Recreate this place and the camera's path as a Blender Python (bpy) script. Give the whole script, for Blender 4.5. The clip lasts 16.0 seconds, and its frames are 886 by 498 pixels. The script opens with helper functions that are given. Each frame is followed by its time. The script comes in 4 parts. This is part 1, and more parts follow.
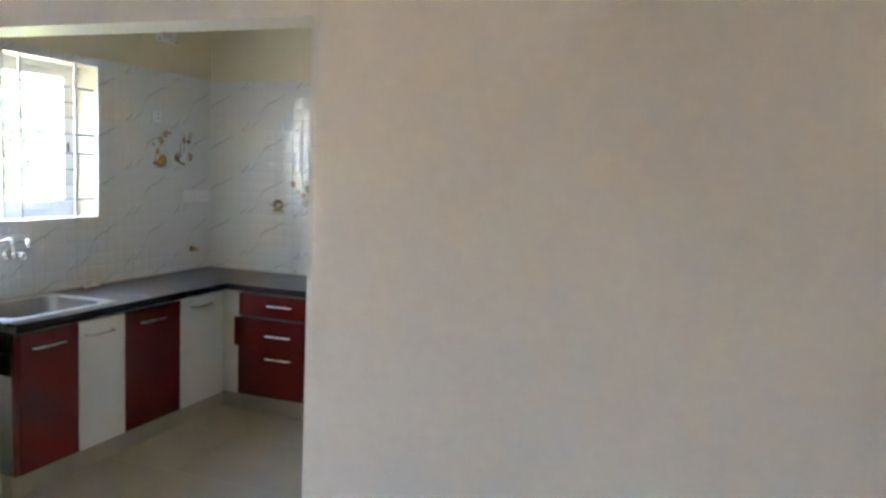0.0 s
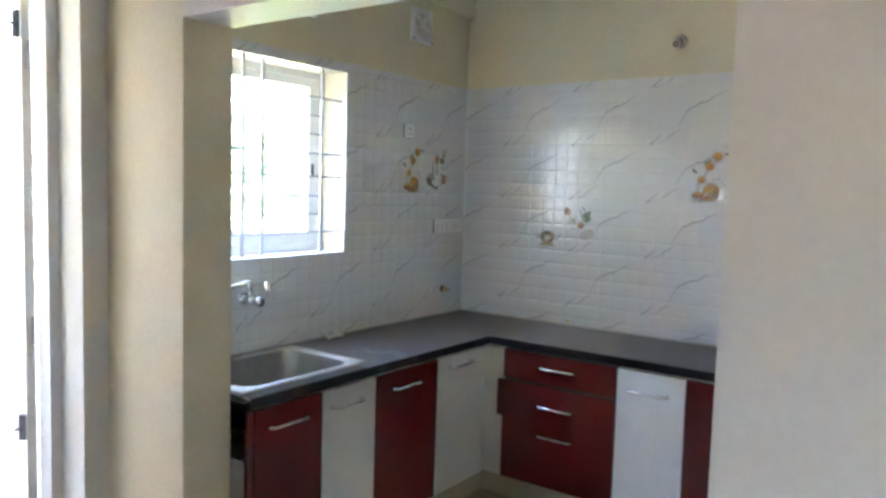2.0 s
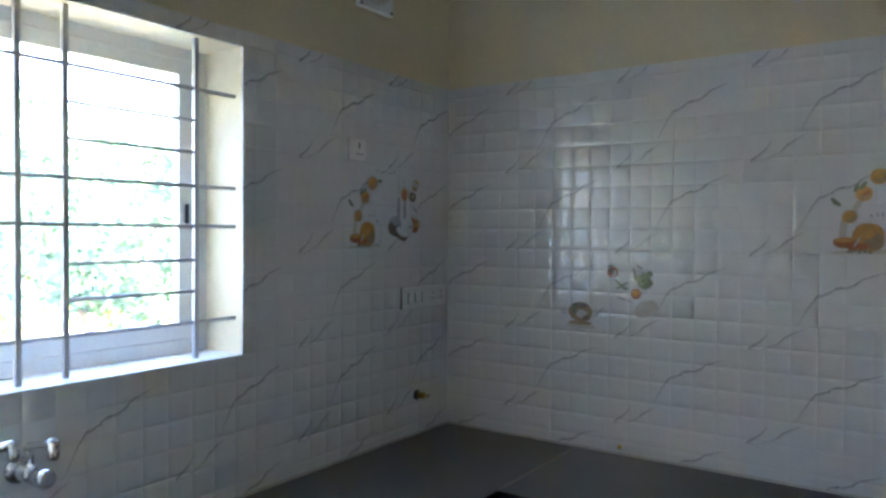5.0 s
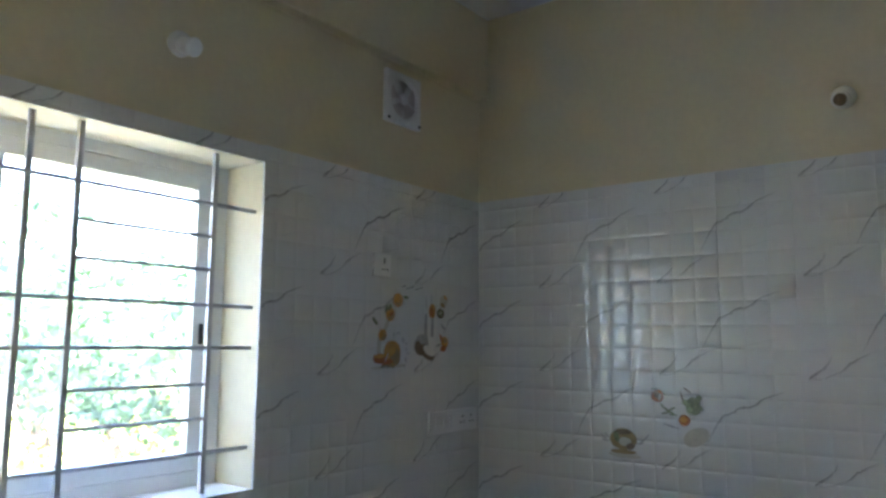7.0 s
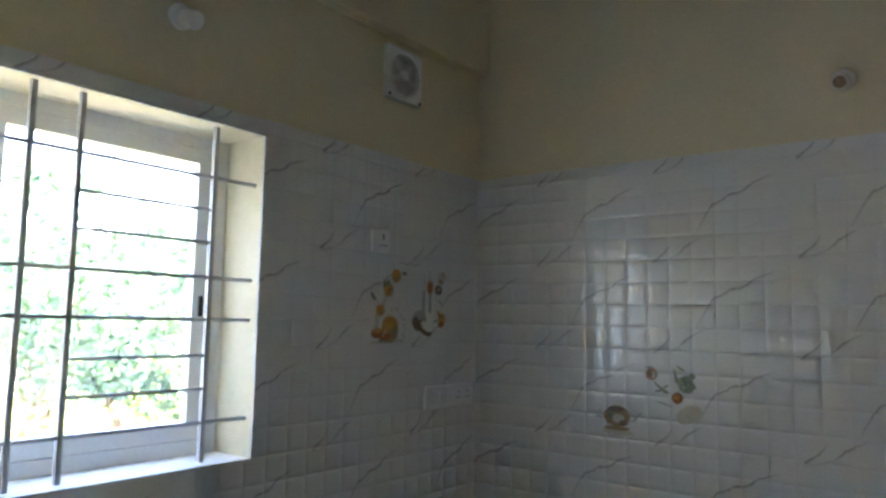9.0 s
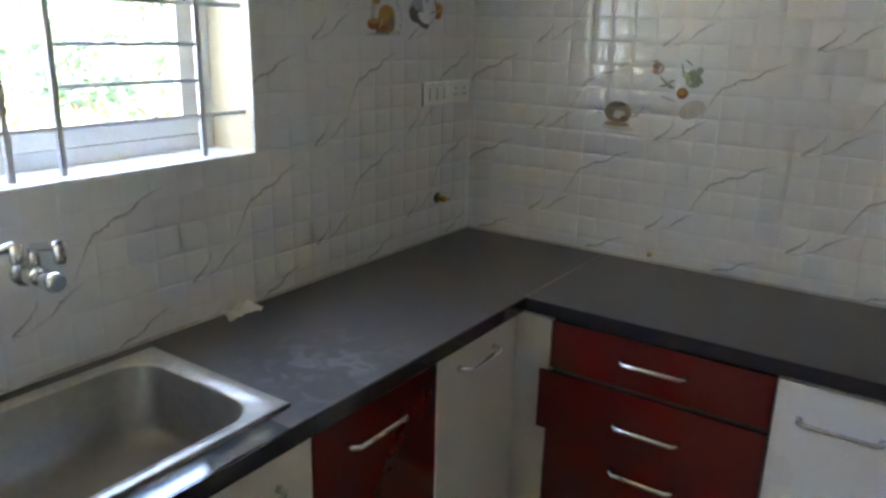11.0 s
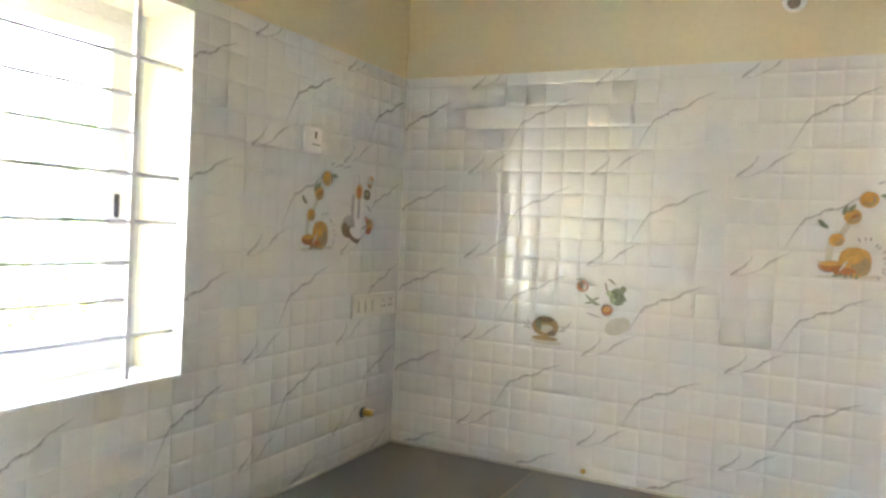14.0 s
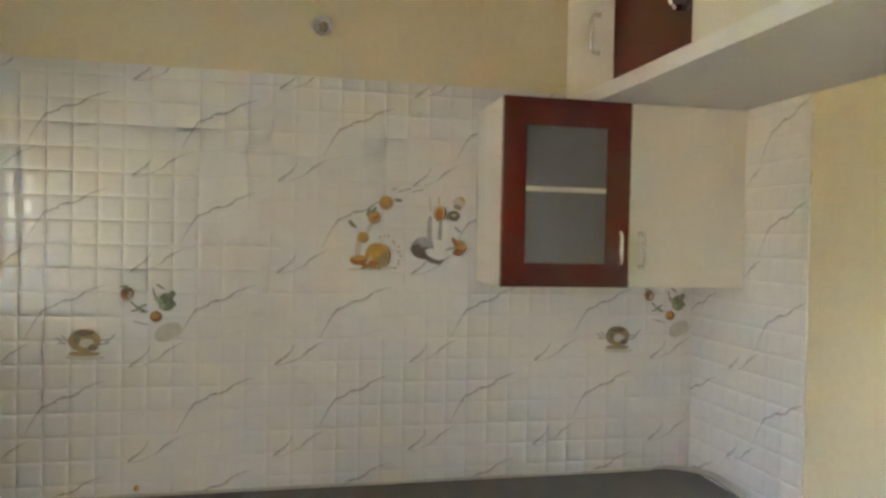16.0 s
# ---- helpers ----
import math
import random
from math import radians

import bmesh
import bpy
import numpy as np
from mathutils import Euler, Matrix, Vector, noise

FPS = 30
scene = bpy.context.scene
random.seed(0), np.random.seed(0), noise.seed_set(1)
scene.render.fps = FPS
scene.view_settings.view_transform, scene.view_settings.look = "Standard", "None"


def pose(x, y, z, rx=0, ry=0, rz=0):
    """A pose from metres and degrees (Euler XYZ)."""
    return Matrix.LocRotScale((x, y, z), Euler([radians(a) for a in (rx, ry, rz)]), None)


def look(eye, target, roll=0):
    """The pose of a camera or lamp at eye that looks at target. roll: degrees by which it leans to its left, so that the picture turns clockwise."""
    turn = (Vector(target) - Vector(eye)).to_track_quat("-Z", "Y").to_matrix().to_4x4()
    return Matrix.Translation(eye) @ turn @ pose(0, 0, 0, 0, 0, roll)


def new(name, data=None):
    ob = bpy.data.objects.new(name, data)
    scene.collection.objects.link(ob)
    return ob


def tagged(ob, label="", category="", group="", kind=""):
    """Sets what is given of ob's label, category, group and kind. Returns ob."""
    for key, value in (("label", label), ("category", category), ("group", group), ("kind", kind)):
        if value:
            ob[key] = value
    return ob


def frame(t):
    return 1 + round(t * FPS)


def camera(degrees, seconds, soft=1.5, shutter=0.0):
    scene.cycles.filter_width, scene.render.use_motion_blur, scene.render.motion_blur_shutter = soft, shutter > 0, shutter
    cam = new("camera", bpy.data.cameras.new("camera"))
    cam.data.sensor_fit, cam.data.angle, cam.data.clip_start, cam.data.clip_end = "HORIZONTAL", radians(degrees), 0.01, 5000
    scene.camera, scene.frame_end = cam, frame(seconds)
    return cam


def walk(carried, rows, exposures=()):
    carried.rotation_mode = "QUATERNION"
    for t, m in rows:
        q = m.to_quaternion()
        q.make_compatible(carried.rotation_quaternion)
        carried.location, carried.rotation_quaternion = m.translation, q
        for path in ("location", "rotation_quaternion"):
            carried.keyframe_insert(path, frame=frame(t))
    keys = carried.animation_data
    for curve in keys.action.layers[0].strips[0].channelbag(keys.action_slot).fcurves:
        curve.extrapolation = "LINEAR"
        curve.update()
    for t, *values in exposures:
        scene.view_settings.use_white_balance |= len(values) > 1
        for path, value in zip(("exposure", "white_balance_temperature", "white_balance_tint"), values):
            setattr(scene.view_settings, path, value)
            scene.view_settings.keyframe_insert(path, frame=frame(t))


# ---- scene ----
cam = camera(61.8, 16.0, 2.9)
PATH = [
    (0, (3.66, -4.753, 1.673), (2.979, -2.883, 1.467), 2.4),
    (0.5, (3.423, -4.623, 1.655), (2.537, -2.839, 1.476), 2.3),
    (1, (3.154, -4.433, 1.666), (2.062, -2.767, 1.484), 1.4),
    (1.5, (3.003, -4.18, 1.621), (1.721, -2.654, 1.461), 1.4),
    (2, (2.703, -3.947, 1.652), (1.534, -2.333, 1.489), 1.7),
    (2.5, (2.483, -3.722, 1.654), (1.444, -2.019, 1.512), 1.4),
    (3, (2.266, -3.461, 1.663), (1.247, -1.745, 1.542), 1.2),
    (3.5, (2.094, -3.242, 1.658), (1.066, -1.529, 1.569), 0.9),
    (4, (1.959, -2.973, 1.666), (0.902, -1.277, 1.601), 0.8),
    (6.5, (1.687, -2.462, 1.692), (0.449, -0.893, 1.759), 0.1),
    (7, (1.708, -2.477, 1.707), (0.504, -0.9, 1.961), 0.4),
    (7.5, (1.707, -2.486, 1.711), (0.537, -0.914, 2.11), 0.9),
    (8, (1.7, -2.494, 1.718), (0.548, -0.925, 2.178), 0.9),
    (8.5, (1.705, -2.495, 1.715), (0.533, -0.92, 2.098), 1.2),
    (9, (1.724, -2.487, 1.697), (0.516, -0.905, 1.895), 1.2),
    (9.5, (1.698, -2.493, 1.689), (0.488, -0.901, 1.71), 1.0),
    (10, (1.633, -2.517, 1.652), (0.461, -0.909, 1.447), 0.8),
    (12.5, (1.568, -2.467, 1.637), (0.547, -0.926, 0.873), 2.5),
    (13, (1.527, -2.495, 1.66), (0.525, -0.827, 1.196), 3.0),
    (13.5, (1.464, -2.54, 1.697), (0.529, -0.788, 1.461), 2.8),
    (14, (1.443, -2.514, 1.713), (0.552, -0.724, 1.657), 2.8),
    (14.5, (1.354, -2.485, 1.721), (0.689, -0.599, 1.697), 2.9),
    (15, (1.33, -2.486, 1.734), (1.009, -0.512, 1.705), 2.7),
    (15.5, (1.29, -2.516, 1.734), (1.273, -0.516, 1.707), 2.1),
    (16, (1.215, -2.585, 1.736), (1.653, -0.633, 1.709), 1.2),
]
EXPOSURES = [(0.0, 6.75, 6700, 25), (1.0, 6.9, 6700, 25), (1.5, 6.9, 6600, 25), (2.0, 6.75, 6400, 25), (3.0, 6.4, 6250, 26), (3.5, 6.2, 6000, 26), (4.2, 6.0, 6000, 25),
             (6.3, 5.75, 6150, 23), (8.0, 5.55, 6300, 23), (9.5, 5.5, 6600, 24), (10.2, 5.5, 6700, 24), (12.3, 7.7, 7700, 26), (13.5, 7.55, 7900, 25),
             (14.5, 7.15, 8100, 25), (15.2, 6.75, 8500, 25), (16.0, 6.65, 8700, 25)]
walk(cam, [(t, look(eye, target, roll)) for t, eye, target, roll in PATH], EXPOSURES)

# ---- light ----
world = bpy.data.worlds.new("world")
scene.world = world
world.use_nodes = True
wn = world.node_tree.nodes
sky = wn.new("ShaderNodeTexSky")
sky.sky_type, sky.sun_disc = "NISHITA", False
sky.sun_elevation, sky.sun_rotation = radians(52), radians(115)
sky.dust_density, sky.air_density = 2.0, 1.0
wn["Background"].inputs["Strength"].default_value = 0.15
world.node_tree.links.new(sky.outputs["Color"], wn["Background"].inputs["Color"])
sun = new("sun", bpy.data.lights.new("sun", "SUN"))
sun.data.energy, sun.data.angle, sun.data.color = 4.5, radians(0.5), (1.0, 0.95, 0.86)
sun.matrix_world = look((6, -3, 8.6), (0, 0, 0))

# ---- materials ----
def material(name, color, rough=0.5, metal=0.0, var=0.08, scale=6.0, fine=60.0, bump=0.0, coat=0.0, per_object=0.0, spec=0.5):
    m = bpy.data.materials.new(name)
    m.use_nodes = True
    nt = m.node_tree
    n, l = nt.nodes, nt.links
    b = n["Principled BSDF"]
    b.inputs["Roughness"].default_value, b.inputs["Metallic"].default_value = rough, metal
    b.inputs["Coat Weight"].default_value, b.inputs["Coat Roughness"].default_value = coat, 0.06
    b.inputs["Specular IOR Level"].default_value = spec
    tc = n.new("ShaderNodeTexCoord")
    big, small = n.new("ShaderNodeTexNoise"), n.new("ShaderNodeTexNoise")
    big.inputs["Scale"].default_value, small.inputs["Scale"].default_value = scale, fine
    big.inputs["Detail"].default_value, small.inputs["Detail"].default_value = 4, 3
    for t in (big, small):
        l.new(tc.outputs["Object"], t.inputs["Vector"])
    add = n.new("ShaderNodeMath"); add.operation = "ADD"
    l.new(big.outputs["Fac"], add.inputs[0]); l.new(small.outputs["Fac"], add.inputs[1])
    ramp = n.new("ShaderNodeMapRange")
    ramp.inputs["From Min"].default_value, ramp.inputs["From Max"].default_value = 0.6, 1.4
    ramp.inputs["To Min"].default_value, ramp.inputs["To Max"].default_value = 1 - var, 1 + var
    l.new(add.outputs[0], ramp.inputs["Value"])
    hsv = n.new("ShaderNodeHueSaturation")
    hsv.inputs["Color"].default_value = (*color, 1)
    last = ramp.outputs[0]
    if per_object:
        oi = n.new("ShaderNodeObjectInfo")
        r2 = n.new("ShaderNodeMapRange")
        r2.inputs["To Min"].default_value, r2.inputs["To Max"].default_value = 1 - per_object, 1 + per_object
        l.new(oi.outputs["Random"], r2.inputs["Value"])
        mul = n.new("ShaderNodeMath"); mul.operation = "MULTIPLY"
        l.new(last, mul.inputs[0]); l.new(r2.outputs[0], mul.inputs[1])
        last = mul.outputs[0]
    l.new(last, hsv.inputs["Value"])
    l.new(hsv.outputs["Color"], b.inputs["Base Color"])
    r3 = n.new("ShaderNodeMapRange")
    r3.inputs["To Min"].default_value, r3.inputs["To Max"].default_value = max(rough * 0.8, 0.02), min(rough * 1.25, 1)
    l.new(big.outputs["Fac"], r3.inputs["Value"]); l.new(r3.outputs[0], b.inputs["Roughness"])
    if bump:
        bp = n.new("ShaderNodeBump")
        bp.inputs["Strength"].default_value, bp.inputs["Distance"].default_value = 0.5, bump
        l.new(add.outputs[0], bp.inputs["Height"]); l.new(bp.outputs["Normal"], b.inputs["Normal"])
    return m


CREAM = material("cream_wall_paint", (0.74, 0.65, 0.46), 0.6, var=0.05, scale=1.5, fine=40, bump=0.0008)
OFFWHITE = material("offwhite_wall_paint", (0.74, 0.71, 0.64), 0.55, var=0.04, scale=1.2, fine=35, bump=0.0008)
CEIL = material("ceiling_paint", (0.80, 0.80, 0.80), 0.8, var=0.03, scale=1.0, fine=40, bump=0.0006)
TILE = material("glazed_white_tile", (0.78, 0.775, 0.76), 0.06, var=0.02, scale=5, fine=30, per_object=0.005, coat=0.5, spec=0.75)
VEIN = material("tile_vein", (0.36, 0.35, 0.345), 0.12, var=0.45, scale=26, fine=120)
VEIN_FAINT = material("tile_vein_faint", (0.66, 0.655, 0.65), 0.15, var=0.2, scale=26, fine=120)
GROUT = material("tile_grout", (0.74, 0.73, 0.71), 0.9, var=0.06, scale=8, fine=80)
RED = material("red_gloss_laminate", (0.105, 0.009, 0.007), 0.2, var=0.10, scale=3, fine=50, coat=0.35, per_object=0.05)
WHITE = material("offwhite_laminate", (0.74, 0.72, 0.65), 0.32, var=0.03, scale=2, fine=60, per_object=0.02)
BRIGHT = material("bright_white_laminate", (0.83, 0.83, 0.82), 0.28, var=0.02, scale=2, fine=60)
BLADE = material("pale_translucent_plastic", (0.66, 0.60, 0.58), 0.35, var=0.06, scale=20, fine=90)
RIM = material("limescaled_steel_rim", (0.50, 0.46, 0.39), 0.38, 0.55, var=0.22, scale=16, fine=70)
CARCASS = material("white_carcass_board", (0.72, 0.71, 0.66), 0.5, var=0.04, scale=4, fine=60)
CHROME = material("polished_chrome", (0.80, 0.80, 0.81), 0.14, 1.0, var=0.04, scale=20, fine=90)
ALU = material("window_white_coated_frame", (0.74, 0.73, 0.69), 0.4, var=0.05, scale=5, fine=60)
IRON = material("white_enamelled_grille_iron", (0.55, 0.54, 0.55), 0.45, var=0.12, scale=30, fine=140, bump=0.0004)
PLASTIC = material("white_plastic", (0.80, 0.79, 0.78), 0.3, var=0.03, scale=20, fine=90)
DARK = material("dark_plastic", (0.03, 0.03, 0.035), 0.45, var=0.2, scale=20, fine=90)
BRASS = material("yellow_plug", (0.55, 0.36, 0.08), 0.4, var=0.2, scale=40, fine=120)
PLINTH = material("beige_plinth_tile", (0.40, 0.34, 0.25), 0.35, var=0.1, scale=5, fine=60)
FLOOR = material("beige_vitrified_floor", (0.46, 0.39, 0.29), 0.22, var=0.08, scale=3, fine=70, per_object=0.03)
JOINT = material("floor_joint", (0.30, 0.26, 0.20), 0.9, var=0.1)
PAPER = material("crumpled_paper", (0.78, 0.76, 0.71), 0.8, var=0.08, scale=40, fine=150)
WOODDOOR = material("painted_door", (0.62, 0.58, 0.50), 0.45, var=0.06, scale=4, fine=60)
STEELBOLT = material("bolt_steel", (0.30, 0.30, 0.31), 0.35, 0.9, var=0.15, scale=30, fine=120)
FROST = material("smoked_frosted_glass", (0.17, 0.18, 0.20), 0.38, var=0.08, scale=3, fine=60)
BARK = material("tree_bark", (0.13, 0.09, 0.06), 0.9, var=0.3, scale=8, fine=40, bump=0.01)
LEAF = material("green_leaves", (0.055, 0.115, 0.05), 0.55, var=0.35, scale=0.9, fine=12)
LEAF2 = material("yellow_green_leaves", (0.17, 0.21, 0.035), 0.55, var=0.35, scale=0.9, fine=12)
SOIL = material("dry_ground", (0.24, 0.20, 0.12), 0.95, var=0.3, scale=0.3, fine=3.0)
ORANGE = material("print_orange", (0.64, 0.36, 0.12), 0.15, var=0.25, scale=30, fine=110)
ORANGE_D = material("print_red_orange", (0.46, 0.19, 0.09), 0.15, var=0.3, scale=30, fine=110)
GREEN = material("print_green", (0.25, 0.28, 0.19), 0.15, var=0.4, scale=50, fine=140)
BROWN = material("print_brown", (0.24, 0.18, 0.14), 0.15, var=0.4, scale=40, fine=140)
GREY = material("print_grey", (0.42, 0.41, 0.42), 0.15, var=0.3, scale=30, fine=140)
PALE = material("print_pale_shadow", (0.60, 0.57, 0.50), 0.15, var=0.1, scale=20, fine=90)
PWHITE = material("print_white", (0.80, 0.79, 0.76), 0.15, var=0.06, scale=30, fine=140)


def granite():
    """Black granite, dusty in patches, with pale smears where water dried beside the sink."""
    m = material("dusty_black_granite", (0.05, 0.048, 0.046), 0.25, var=0.25, scale=4, fine=200)
    n, l = m.node_tree.nodes, m.node_tree.links
    b = n["Principled BSDF"]
    old = b.inputs["Base Color"].links[0].from_socket
    tc = n.new("ShaderNodeTexCoord")
    dust_veil = n.new("ShaderNodeTexNoise")
    dust_veil.inputs["Scale"].default_value, dust_veil.inputs["Detail"].default_value = 2.2, 6
    l.new(tc.outputs["Object"], dust_veil.inputs["Vector"])
    mr = n.new("ShaderNodeMapRange")
    for k, v in (("From Min", 0.35), ("From Max", 0.72), ("To Min", 0.42), ("To Max", 0.85)):
        mr.inputs[k].default_value = v
    l.new(dust_veil.outputs["Fac"], mr.inputs["Value"])
    mix = n.new("ShaderNodeMix"); mix.data_type = "RGBA"
    l.new(mr.outputs[0], mix.inputs["Factor"]); l.new(old, mix.inputs["A"])
    mix.inputs["B"].default_value = (0.14, 0.123, 0.107, 1)
    # dried smears: a patch around one place
    dist = n.new("ShaderNodeVectorMath"); dist.operation = "DISTANCE"
    l.new(tc.outputs["Object"], dist.inputs[0]); dist.inputs[1].default_value = (0.49, -1.33, 0.0)
    near = n.new("ShaderNodeMapRange")
    for k, v in (("From Min", 0.30), ("From Max", 0.05), ("To Min", 0.0), ("To Max", 1.0)):
        near.inputs[k].default_value = v
    l.new(dist.outputs["Value"], near.inputs["Value"])
    sm = n.new("ShaderNodeTexNoise"); sm.inputs["Scale"].default_value, sm.inputs["Detail"].default_value = 14, 6
    sm.inputs["Distortion"].default_value = 1.2
    l.new(tc.outputs["Object"], sm.inputs["Vector"])
    sr = n.new("ShaderNodeMapRange"); sr.inputs["From Min"].default_value, sr.inputs["From Max"].default_value = 0.48, 0.66
    l.new(sm.outputs["Fac"], sr.inputs["Value"])
    mu = n.new("ShaderNodeMath"); mu.operation = "MULTIPLY"
    l.new(near.outputs[0], mu.inputs[0]); l.new(sr.outputs[0], mu.inputs[1])
    mix2 = n.new("ShaderNodeMix"); mix2.data_type = "RGBA"
    l.new(mu.outputs[0], mix2.inputs["Factor"]); l.new(mix.outputs["Result"], mix2.inputs["A"])
    mix2.inputs["B"].default_value = (0.21, 0.205, 0.20, 1)
    l.new(mix2.outputs["Result"], b.inputs["Base Color"])
    r = n.new("ShaderNodeMapRange"); r.inputs["To Min"].default_value, r.inputs["To Max"].default_value = 0.24, 0.5
    l.new(mr.outputs[0], r.inputs["Value"]); l.new(r.outputs[0], b.inputs["Roughness"])
    return m


def steel():
    """Brushed sink steel with lime and dust on it."""
    m = material("dusty_brushed_steel", (0.30, 0.288, 0.268), 0.34, 0.8, var=0.14, scale=7, fine=40)
    n, l = m.node_tree.nodes, m.node_tree.links
    b = n["Principled BSDF"]
    old = b.inputs["Base Color"].links[0].from_socket
    tc, sep, nz = n.new("ShaderNodeTexCoord"), n.new("ShaderNodeSeparateXYZ"), n.new("ShaderNodeTexNoise")
    l.new(tc.outputs["Object"], sep.inputs[0]); l.new(tc.outputs["Object"], nz.inputs["Vector"])
    nz.inputs["Scale"].default_value, nz.inputs["Detail"].default_value = 11, 6
    low, patch, mul = n.new("ShaderNodeMapRange"), n.new("ShaderNodeMapRange"), n.new("ShaderNodeMath")
    for node, rows in ((low, (("From Min", -0.12), ("From Max", -0.18), ("To Min", 0.0), ("To Max", 1.0))), (patch, (("From Min", 0.36), ("From Max", 0.62), ("To Min", 0.25), ("To Max", 1.0)))):
        for k, v in rows:
            node.inputs[k].default_value = v
    mul.operation = "MULTIPLY"
    l.new(sep.outputs["Z"], low.inputs["Value"]); l.new(nz.outputs["Fac"], patch.inputs["Value"])
    l.new(low.outputs[0], mul.inputs[0]); l.new(patch.outputs[0], mul.inputs[1])
    mix = n.new("ShaderNodeMix"); mix.data_type = "RGBA"
    l.new(mul.outputs[0], mix.inputs["Factor"]); l.new(old, mix.inputs["A"])
    mix.inputs["B"].default_value = (0.27, 0.225, 0.175, 1)
    l.new(mix.outputs["Result"], b.inputs["Base Color"])
    met = n.new("ShaderNodeMapRange"); met.inputs["To Min"].default_value, met.inputs["To Max"].default_value = 0.8, 0.1
    l.new(mul.outputs[0], met.inputs["Value"]); l.new(met.outputs[0], b.inputs["Metallic"])
    return m


def glass():
    """Window glass: clear, a milky film standing in for glare haze, a faint mirror gloss."""
    m = bpy.data.materials.new("hazed_window_glass")
    m.use_nodes = True
    n, l = m.node_tree.nodes, m.node_tree.links
    clear, gloss, mix = n.new("ShaderNodeBsdfTransparent"), n.new("ShaderNodeBsdfGlossy"), n.new("ShaderNodeMixShader")
    dust_veil, film = n.new("ShaderNodeBsdfTranslucent"), n.new("ShaderNodeMixShader")
    clear.inputs["Color"].default_value, gloss.inputs["Roughness"].default_value = (0.93, 0.97, 0.96, 1), 0.0
    dust_veil.inputs["Color"].default_value = (0.78, 0.84, 0.86, 1)
    tc, nz, mr = n.new("ShaderNodeTexCoord"), n.new("ShaderNodeTexNoise"), n.new("ShaderNodeMapRange")
    nz.inputs["Scale"].default_value, nz.inputs["Detail"].default_value = 5, 4
    mr.inputs["To Min"].default_value, mr.inputs["To Max"].default_value = 0.010, 0.030
    l.new(tc.outputs["Object"], nz.inputs["Vector"]); l.new(nz.outputs["Fac"], mr.inputs["Value"])
    l.new(mr.outputs[0], film.inputs["Fac"])
    l.new(clear.outputs[0], film.inputs[1]); l.new(dust_veil.outputs[0], film.inputs[2])
    mix.inputs["Fac"].default_value = 0.05
    l.new(film.outputs[0], mix.inputs[1]); l.new(gloss.outputs[0], mix.inputs[2])
    l.new(mix.outputs[0], n["Material Output"].inputs["Surface"])
    return m


GRANITE, STEEL, GLASS = granite(), steel(), glass()
EDGE = material("polished_granite_edge", (0.022, 0.02, 0.024), 0.1, var=0.25, scale=5, fine=150)


WET = material("wiped_granite", (0.075, 0.072, 0.07), 0.07, var=0.2, scale=5, fine=120, spec=0.9)


# ---- mesh helpers ----
def finish(name, bm, mats, smooth=False):
    me = bpy.data.meshes.new(name)
    bm.normal_update()
    bm.to_mesh(me); bm.free()
    for mm in (mats if isinstance(mats, (list, tuple)) else [mats]):
        me.materials.append(mm)
    if smooth:
        for p in me.polygons:
            p.use_smooth = True
    return me


def part(name, bm, mats, parent=None, label="", smooth=False):
    ob = new(name, finish(name, bm, mats, smooth))
    if parent is not None:
        ob.parent = parent
    if label:
        ob["label"] = label
    return ob


def empty(name, at=(0, 0, 0)):
    ob = new(name)
    ob.location = at
    return ob


def add_box(bm, lo, hi, bevel=0.0, slot=0):
    r = bmesh.ops.create_cube(bm, size=1.0)
    vs = r["verts"]
    for v in vs:
        v.co = Vector([lo[i] + (v.co[i] + 0.5) * (hi[i] - lo[i]) for i in range(3)])
    fs = {f for v in vs for f in v.link_faces}
    for f in fs:
        f.material_index = slot
    if bevel:
        es = list({e for v in vs for e in v.link_edges})
        bmesh.ops.bevel(bm, geom=es, offset=bevel, segments=2, affect="EDGES", profile=0.5)


def box(lo, hi, bevel=0.0):
    bm = bmesh.new()
    add_box(bm, lo, hi, bevel)
    return bm


def add_tube(bm, pts, radii, seg=12, slot=0, caps=True):
    """A round bar through the points, with a radius at each."""
    pts = [Vector(p) for p in pts]
    if not isinstance(radii, (list, tuple)):
        radii = [radii] * len(pts)
    rings = []
    side = None
    for i, p in enumerate(pts):
        d = (pts[min(i + 1, len(pts) - 1)] - pts[max(i - 1, 0)]).normalized()
        if side is None:
            side = d.orthogonal().normalized()
        side = (side - d * side.dot(d)).normalized()
        up = d.cross(side)
        rings.append([bm.verts.new(p + radii[i] * (math.cos(2 * math.pi * k / seg) * side + math.sin(2 * math.pi * k / seg) * up)) for k in range(seg)])
    for a, b in zip(rings, rings[1:]):
        for k in range(seg):
            f = bm.faces.new((a[k], a[(k + 1) % seg], b[(k + 1) % seg], b[k]))
            f.smooth, f.material_index = True, slot
    if caps:
        for r in (list(reversed(rings[0])), rings[-1]):
            f = bm.faces.new(r)
            f.material_index = slot


def tube(pts, radii, seg=12):
    bm = bmesh.new()
    add_tube(bm, pts, radii, seg)
    return bm


def structure(name, bm, mats, label, category="wall"):
    return tagged(part(name, bm, mats), label, category, kind="structure")


def boxes(*spans):
    bm = bmesh.new()
    for lo, hi in spans:
        add_box(bm, lo, hi)
    return bm


